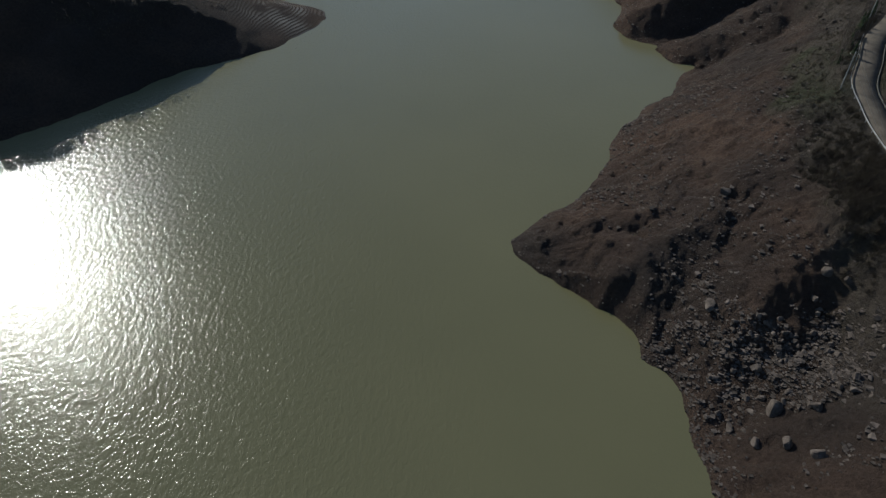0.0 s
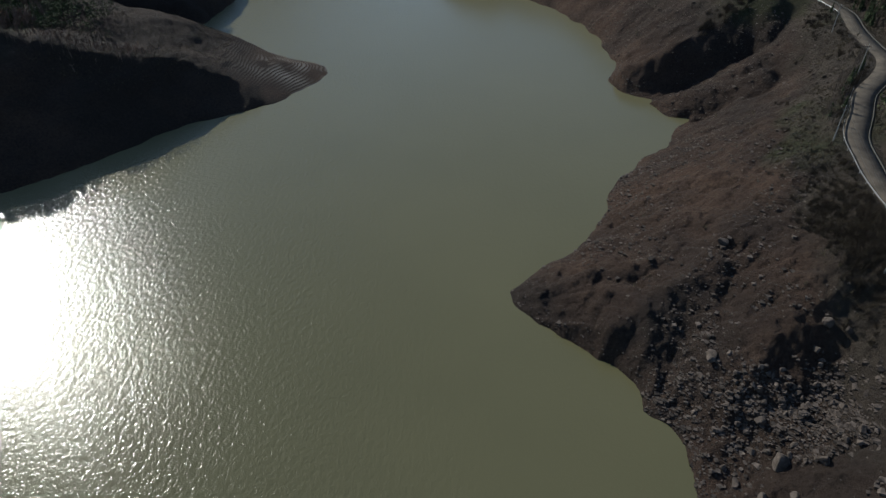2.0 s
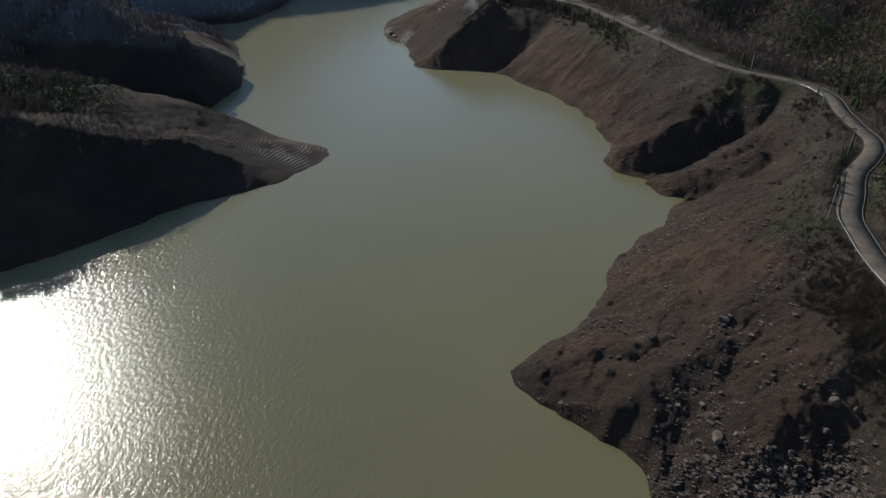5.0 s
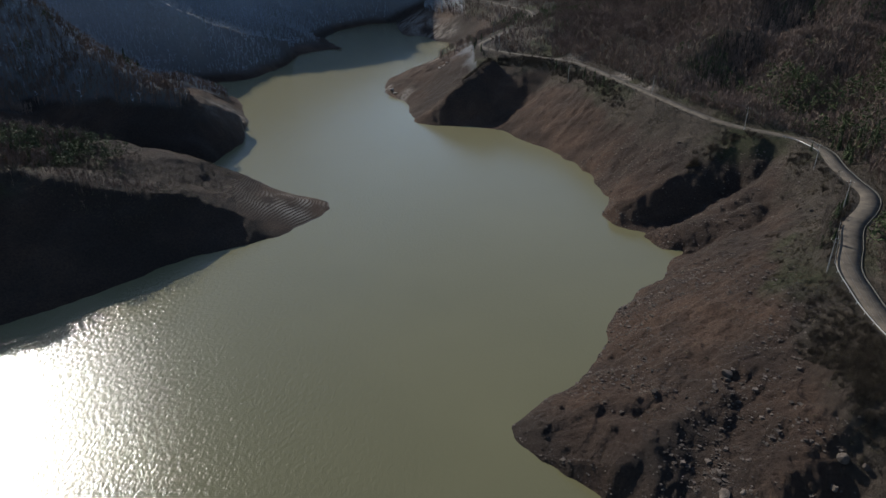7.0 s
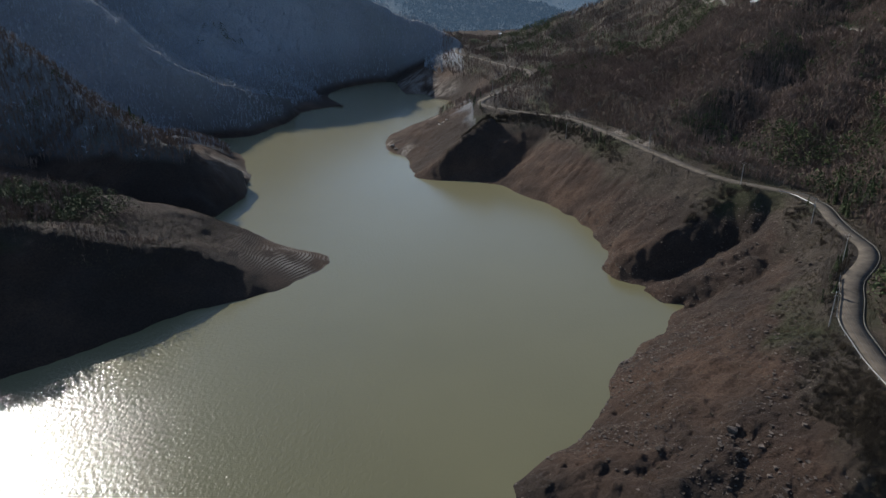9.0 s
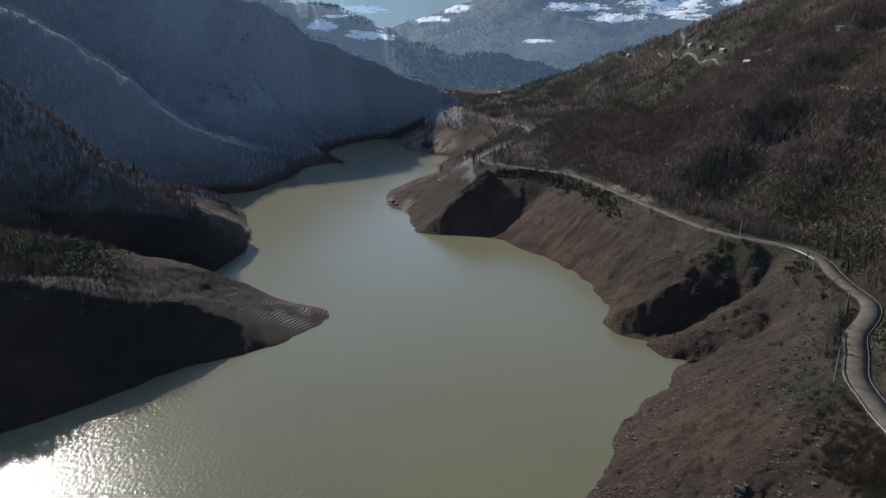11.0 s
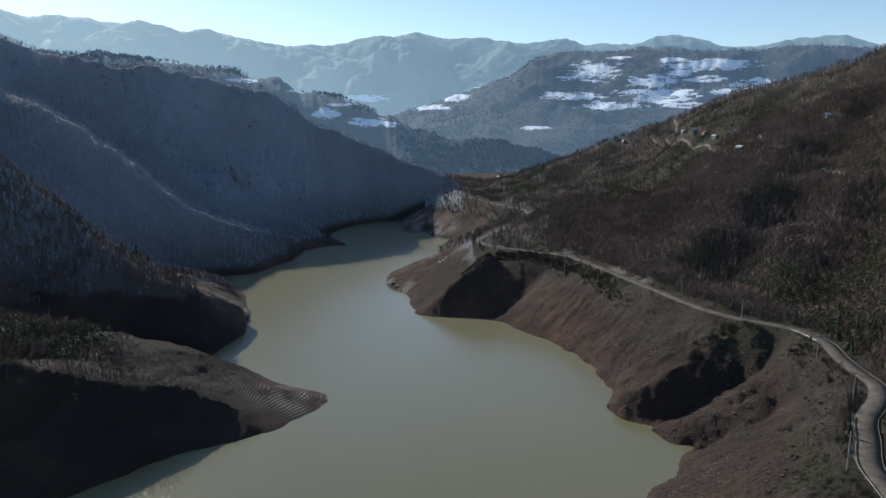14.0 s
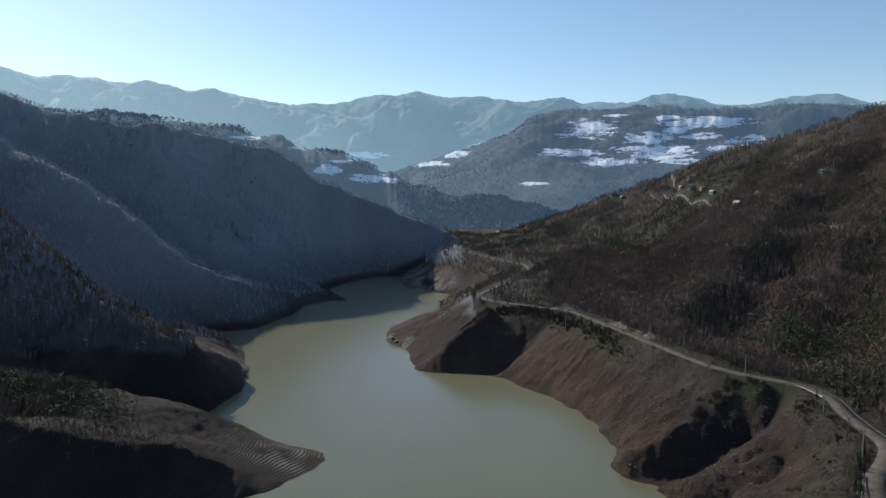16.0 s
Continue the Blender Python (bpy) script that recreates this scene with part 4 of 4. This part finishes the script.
def beside_road(lo, hi, step, off, jitter, seed):
    r = np.random.default_rng(seed)
    sel = np.where((line[:, 1] > lo) & (line[:, 1] < hi))[0]
    s_, out = 0.0, []
    for i, j in zip(sel[:-1], sel[1:]):
        s_ += np.linalg.norm(line[j, :2] - line[i, :2])
        if s_ > step:
            s_ = 0.0
            out.append(tuple(line[j, :2] + side[j] * (off + r.uniform(-jitter, jitter)) + r.uniform(-1, 1, 2) * 0.8))
    return out


plant(tree_kinds, beside_road(178, 445, 6.5, -8.5, 3.0, 1), 11)
plant(tree_kinds, beside_road(255, 430, 7.5, 7.5, 2.2, 2), 12, 0.45, 0.8)
plant(tree_kinds, beside_road(140, 200, 5.0, 6.0, 1.5, 3), 13, 0.5, 0.85)
plant(conifer_kinds, beside_road(146, 180, 2.2, 5.2, 1.0, 4), 14, 0.4, 0.75)
plant(tree_kinds, beside_road(144, 182, 2.4, 6.5, 1.4, 14), 24, 0.5, 0.8)
plant(conifer_kinds, beside_road(335, 398, 3.6, 8.5, 1.2, 5), 15, 0.6, 0.9)
plant(conifer_kinds, beside_road(425, 470, 3.0, 7.0, 2.5, 6), 16, 0.5, 0.8)
plant(tree_kinds, beside_road(415, 470, 2.6, 9.0, 4.0, 7), 20, 0.5, 0.8)
plant(tree_kinds, beside_road(335, 400, 3.2, 8.0, 2.5, 8), 21, 0.4, 0.7)
spots = np.random.default_rng(9).normal(0, 1, (26, 2)) * (7, 6) + (146, 222)
plant(conifer_kinds, [tuple(p) for p in spots], 17, 0.9, 1.5)
spots = np.random.default_rng(10).normal(0, 1, (34, 2)) * (13, 6) + (-150, 238)
plant(conifer_kinds, [tuple(p) for p in spots if math.hypot(p[0] + 146, p[1] - 243) > 4.5], 18, 0.6, 1.15)
plant(conifer_kinds, [(-157, 353), (-159, 356), (-154, 357), (-162, 352), (-166, 356), (-171, 353)], 19, 0.9, 1.5)
for kind in tree_kinds + conifer_kinds:
    del kind["stands"]
for ob in [o for o in scene.objects if o.get("stands")]:
    del ob["stands"]


# scrub
def tuft_shape(rng, blades=14, thin=0.028):
    v, f_ = [], []
    for k in range(blades):
        a, tilt, ln = rng.uniform(0, 2 * math.pi), rng.uniform(0.1, 1.3), rng.uniform(0.5, 1.0)
        q = ln * np.array([math.cos(a) * math.sin(tilt), math.sin(a) * math.sin(tilt), math.cos(tilt)])
        p = np.array([rng.normal() * 0.12, rng.normal() * 0.12, -0.1])
        s_ = np.cross(q, rng.normal(size=3))
        s_ = s_ / (np.linalg.norm(s_) + 1e-9) * thin
        v += [p - s_, p + s_, q]
        f_.append((3 * k, 3 * k + 1, 3 * k + 2))
    return np.array(v), np.array(f_)


rng = np.random.default_rng(61)
n = 80000
sx, sy = np.concatenate([rng.uniform(40, 145, n), rng.uniform(-190, -50, n // 3)]), np.concatenate([rng.uniform(90, 470, n), rng.uniform(200, 290, n // 3)])
sz, sd, sr, su = lay_of_land(sx, sy)
dens = np.where(sx > -40, np.clip(1 - (sr - 9 - 7 * fbm(sx, sy, 14, 3, 61)) / 7, 0.015, 1) * np.clip(fbm(sx, sy, 8, 3, 68) + 0.75, 0, 1), np.clip((sz - 9) / 5, 0, 1) * np.clip(fbm(sx, sy, 10, 3, 69) + 0.7, 0, 1))
keep = (sd > 4) & (sr > 3.3) & (rng.uniform(0, 1, len(sx)) < dens) & ~(su & (sr > 16))
big = 0.35 + 1.0 * rng.uniform(0, 1, len(sx)) ** 2
thick = np.exp(-(((sx - 81) / 7) ** 2 + ((sy - 107) / 9) ** 2)) + 0.7 * np.exp(-(((sx - 112) / 8) ** 2 + ((sy - 195) / 10) ** 2))
big = big * (1 + 0.5 * thick) * np.where(sx < -40, 0.7, 1)
shapes = [tuft_shape(rng, 16) for _ in range(6)]
tagged(scatter("scrub", "low dry olive scrub on the upper banks", shapes, np.column_stack([sx, sy, sz])[keep], big[keep], SCRUB, 62, (0.9, 1.5)), category="scrub")

def along_brow(points, n, spread, r):
    p = smooth_line(points, 6)
    k = r.integers(0, len(p) - 1, n)
    return p[k] + (p[k + 1] - p[k]) * r.uniform(0, 1, (n, 1)) + r.normal(0, spread, (n, 2))


n = 2600
brows = np.vstack([along_brow([(12, 390), (20, 399), (34, 408), (50, 402), (62, 394)], 420, 2.6, rng), along_brow([(95, 248), (104, 252), (114, 254), (123, 250)], 90, 1.8, rng),
                   along_brow([(104, 150), (112, 164), (121, 176)], 130, 1.2, rng) - (4, -1), along_brow([(86, 320), (82, 345), (72, 372), (66, 388)], 260, 2.2, rng)])
tx = np.concatenate([rng.normal(81, 5, n // 2), rng.uniform(88, 130, n), brows[:, 0]])
ty = np.concatenate([rng.normal(108, 9, n // 2), rng.uniform(118, 232, n), brows[:, 1]])
tz, td, tr, tu = lay_of_land(tx, ty)
kind_ = np.concatenate([np.zeros(n // 2), np.ones(n), np.full(len(brows), 2)])
gradual = rng.uniform(0, 1, len(tx)) < np.clip((18 - tr + 5 * fbm(tx, ty, 9, 3, 74)) / 11, 0, 1)
keep = (td > 8) & (tr > 3.8) & ~tu & ((kind_ == 2) | gradual) & ((kind_ != 1) | (fbm(tx, ty, 10, 3, 72) > 0.05))
bush = rng.uniform(0.7, 2.1, len(tx)) * np.where(kind_ == 2, 1.35, 1.0)
tagged(scatter("thicket", "dark tangled brush below the road", [tuft_shape(rng, 90, 0.013) for _ in range(6)], np.column_stack([tx, ty, tz])[keep], bush[keep], BRUSH, 63, (0.8, 1.3)), category="brush")


# fallen stones
def rock_shape(rng, flat=0.7):
    """An angular block of unit size, from a roughened icosahedron."""
    bm = bmesh.new()
    bmesh.ops.create_cube(bm, size=0.8)
    for v in bm.verts:
        v.co = Vector([c * rng.uniform(0.45, 1.15) for c in v.co])
        v.co.z *= flat
    bmesh.ops.triangulate(bm, faces=bm.faces)
    v = np.array([tuple(p.co) for p in bm.verts])
    f_ = np.array([[q.index for q in p.verts] for p in bm.faces])
    bm.free()
    return v, f_


def bank_places(n, seed):
    r = np.random.default_rng(seed)
    x, y = r.uniform(14, 130, n), r.uniform(52, 300, n)
    z, d, dr, up = lay_of_land(x, y)
    heap = 1.7 * np.exp(-(((x - 66) / 25) ** 2 + ((y - 76) / 20) ** 2))
    heap += 0.8 * np.exp(-(((x - 55) / 6) ** 2 + ((y - 168) / 12) ** 2)) + 0.6 * np.exp(-(((x - 42) / 9) ** 2 + ((y - 118) / 12) ** 2))
    p = (0.3 + heap) * np.clip(0.55 + 1.3 * fbm(x, y, 13, 4, 70), 0.03, 2.0) + 0.5 * np.exp(-d / 1.5)
    ok = (d > 0.2) & (dr > 9) & ~up & (r.uniform(0, 1, n) * 2.2 < p)
    return x[ok], y[ok], z[ok], heap[ok]


rx_, ry_, rz_, rh_ = bank_places(165000, 80)
r = np.random.default_rng(81)
size = 0.24 / (1 - 0.95 * r.uniform(0, 1, len(rx_))) ** 0.5 * (1 + 0.25 * rh_)
rubble = [rock_shape(r, f) for f in (0.6, 0.75, 0.9, 0.65, 0.8)]
far_off = size < 1.15
tagged(scatter("rubble", "grey angular stones strewn over the dry bank", rubble, np.column_stack([rx_, ry_, rz_])[far_off], size[far_off], STONE, 82, (0.9, 1.6)), category="stones")


def boulder(seed, flat):
    bm = bmesh.new()
    bmesh.ops.create_icosphere(bm, subdivisions=3, radius=0.5)
    rr = np.random.default_rng(seed)
    cuts = [(Vector(rr.normal(size=3)).normalized(), rr.uniform(0.24, 0.4)) for _ in range(11)]
    for v in bm.verts:
        for nrm, lim in cuts:
            over = v.co.dot(nrm) - lim
            if over > 0:
                v.co -= nrm * over
        v.co += v.co.normalized() * 0.035 * noise.noise(v.co * 5 + Vector((seed, 0, 0)))
        v.co.z *= flat
    return part("boulder", bm, STONE)


blocks = [boulder(300 + k, f) for k, f in enumerate((0.85, 0.7, 1.0, 0.75, 0.9, 0.65))]
big_ones = [(58.3, 69.2, 4.4), (58.0, 77.5, 2.8), (51.4, 67.9, 2.4), (52.2, 90.3, 3.0), (64.0, 67.2, 2.6), (57.8, 61.6, 3.0), (68.5, 73.9, 2.4), (70.1, 70.2, 2.2), (60.9, 116.5, 2.6), (53.6, 63.2, 2.2), (60.6, 58.1, 2.6), (52.8, 80.9, 1.6), (73, 92, 2.6), (76, 90, 2.2), (70, 88, 1.8)]
near = np.where(~far_off)[0][:200]
big_ones += [(rx_[k], ry_[k], min(size[k] * 1.15, 2.6)) for k in near]
for k, (x, y, w) in enumerate(big_ones):
    m = pose(x, y, on_ground(x, y) + 0.12 * w, r.uniform(-25, 25), r.uniform(-25, 25), r.uniform(0, 360)) @ Matrix.Diagonal((w, w * r.uniform(0.7, 1.1), w, 1))
    if k < len(blocks):
        ob = blocks[k]
    else:
        ob = copy_thing(blocks[k % len(blocks)], Matrix())
    ob.matrix_basis = m
    tagged(ob, "large angular grey boulder on the bare bank" if w > 2.1 else "angular grey boulder among loose stones", "boulder", "boulders on the bank")


# ---- hamlet, tracks and small marks ----
def house(w, ln, h, roof_mat, wall_mat):
    """A plain gabled house: walls, tiled roof with eaves and chimney, door and windows with frames."""
    top = empty("house", Matrix())
    rise = 0.32 * w
    bm = bmesh.new()
    v = [bm.verts.new(p) for p in [(-w / 2, -ln / 2, -2), (w / 2, -ln / 2, -2), (w / 2, -ln / 2, h), (0, -ln / 2, h + rise), (-w / 2, -ln / 2, h)]]
    u = [bm.verts.new((p.co.x, ln / 2, p.co.z)) for p in v]
    bm.faces.new(v)
    bm.faces.new(u[::-1])
    for i in range(5):
        bm.faces.new((v[i], u[i], u[(i + 1) % 5], v[(i + 1) % 5]))
    bmesh.ops.recalc_face_normals(bm, faces=bm.faces)
    part("wall", bm, wall_mat, top)
    bm = bmesh.new()
    for sgn in (-1, 1):
        a = [(0, h + rise + 0.06), (sgn * (w / 2 + 0.5), h - 0.26), (sgn * (w / 2 + 0.5), h - 0.06), (0, h + rise + 0.26)]
        p = [bm.verts.new((x, -ln / 2 - 0.5, z)) for x, z in a]
        q = [bm.verts.new((x, ln / 2 + 0.5, z)) for x, z in a]
        bm.faces.new(p)
        bm.faces.new(q[::-1])
        for i in range(4):
            bm.faces.new((p[i], q[i], q[(i + 1) % 4], p[(i + 1) % 4]))
    bmesh.ops.recalc_face_normals(bm, faces=bm.faces)
    roof = part("roof", bm, roof_mat, top)
    bm = bmesh.new()
    box(bm, -0.3, 0.3, ln / 4, ln / 4 + 0.6, h + rise - 0.6, h + rise + 1.0)
    part("chimney", bm, CONCRETE, roof)
    for k, (x, z) in enumerate([(-w / 4, 0.9), (w / 4, 0.9)] + ([(-w / 4, 2.9), (w / 4, 2.9)] if h > 4 else [])):
        bm = bmesh.new()
        box(bm, x - 0.6, x + 0.6, -ln / 2 - 0.05, -ln / 2 + 0.02, z, z + 1.3)
        win = part("window", bm, WOOD, top)
        bm = bmesh.new()
        box(bm, x - 0.5, x + 0.5, -ln / 2 - 0.07, -ln / 2 - 0.052, z + 0.1, z + 1.2)
        part("pane", bm, GLASS, win)
    bm = bmesh.new()
    box(bm, -0.5, 0.5, -ln / 2 - 0.06, -ln / 2 + 0.02, 0, 2.0)
    part("door", bm, WOOD, top, "brown wooden door")
    return tagged(top, "small whitewashed hillside house with gabled roof", "house", "hamlet houses")


house_kinds = [house(6, 7.5, 4.6, TILE, WHITEWASH), house(5, 6.5, 2.7, SNOWY, WHITEWASH), house(5.6, 8, 4.4, SNOWY, CONCRETE)]
r = np.random.default_rng(90)
homes = HOUSES + [(48, 872), (56, 850), (63, 842), (58, 868), (69, 832)]
for k, (x, y) in enumerate(homes):
    m = pose(x, y, on_ground(x, y, 0.2), 0, 0, r.uniform(-60, 60) - math.degrees(math.atan2(x, y))) @ Matrix.Scale(0.72, 4)
    ob = house_kinds[k] if k < 3 else copy_thing(house_kinds[k % 3], m)
    ob.matrix_basis = m
    if k >= len(HOUSES):
        tagged(ob, "small pale house on the far valley floor", "house", "valley houses")

for track in TRACKS:
    tl = smooth_line([(x, y, 0) for x, y in track], 8)
    tt = np.gradient(tl[:, :2], axis=0)
    tt /= np.linalg.norm(tt, axis=1)[:, None]
    rows = []
    for off in (-0.9, -0.3, 0.3, 0.9):
        px, py = tl[:, 0] - tt[:, 1] * off, tl[:, 1] + tt[:, 0] * off
        rows.append(np.column_stack([px, py, lay_of_land(px, py)[0] + 0.55]))
    tagged(sheet("road_track", np.stack(rows, 1).reshape(-1, 3), len(tl), 4, GRAVEL), "pale gravel track on the wooded hillside", "track", kind="structure")


def outcrop(name, spots, label, seed):
    """A knot of pale bedrock in jointed blocks."""
    rr = np.random.default_rng(seed)
    cx, cy = spots[0][:2]
    base = on_ground(cx, cy)
    top = empty(name, Matrix.Translation((cx, cy, base)))
    for x, y, w, tall_ in spots:
        bm = bmesh.new()
        bmesh.ops.create_icosphere(bm, subdivisions=2, radius=0.5, matrix=Matrix.Translation((x - cx, y - cy, on_ground(x, y) - base)) @ Matrix.Diagonal((w, w, tall_, 1)))
        for v in bm.verts:
            v.co += Vector(rr.normal(0, 0.07, 3)) * w
        part("block", bm, PALE_STONE, top)
    return tagged(top, label, "rock")


outcrop("rock_outcrop", [(-33, 440, 6, 0.9), (-30, 433, 4, 0.8)], "pale rock outcrop at the tip of the headland", 1)
outcrop("rock_slab", [(-1, 437, 4, 0.5), (1, 439, 4, 0.5), (3.5, 441, 3.5, 0.5)], "pale bare rock slab on the headland slope", 2)
outcrop("rock_outcrop", [(-147, 355, 3, 3.4), (-149, 353, 2.4, 2.2)], "pale rock knob on the shaded spit", 3)
outcrop("rock_outcrop", [(-147, 244, 3.4, 0.9), (-145, 241, 3.0, 0.8), (-143, 238, 2.6, 0.8)], "pale bare patch of rock among conifers", 5)
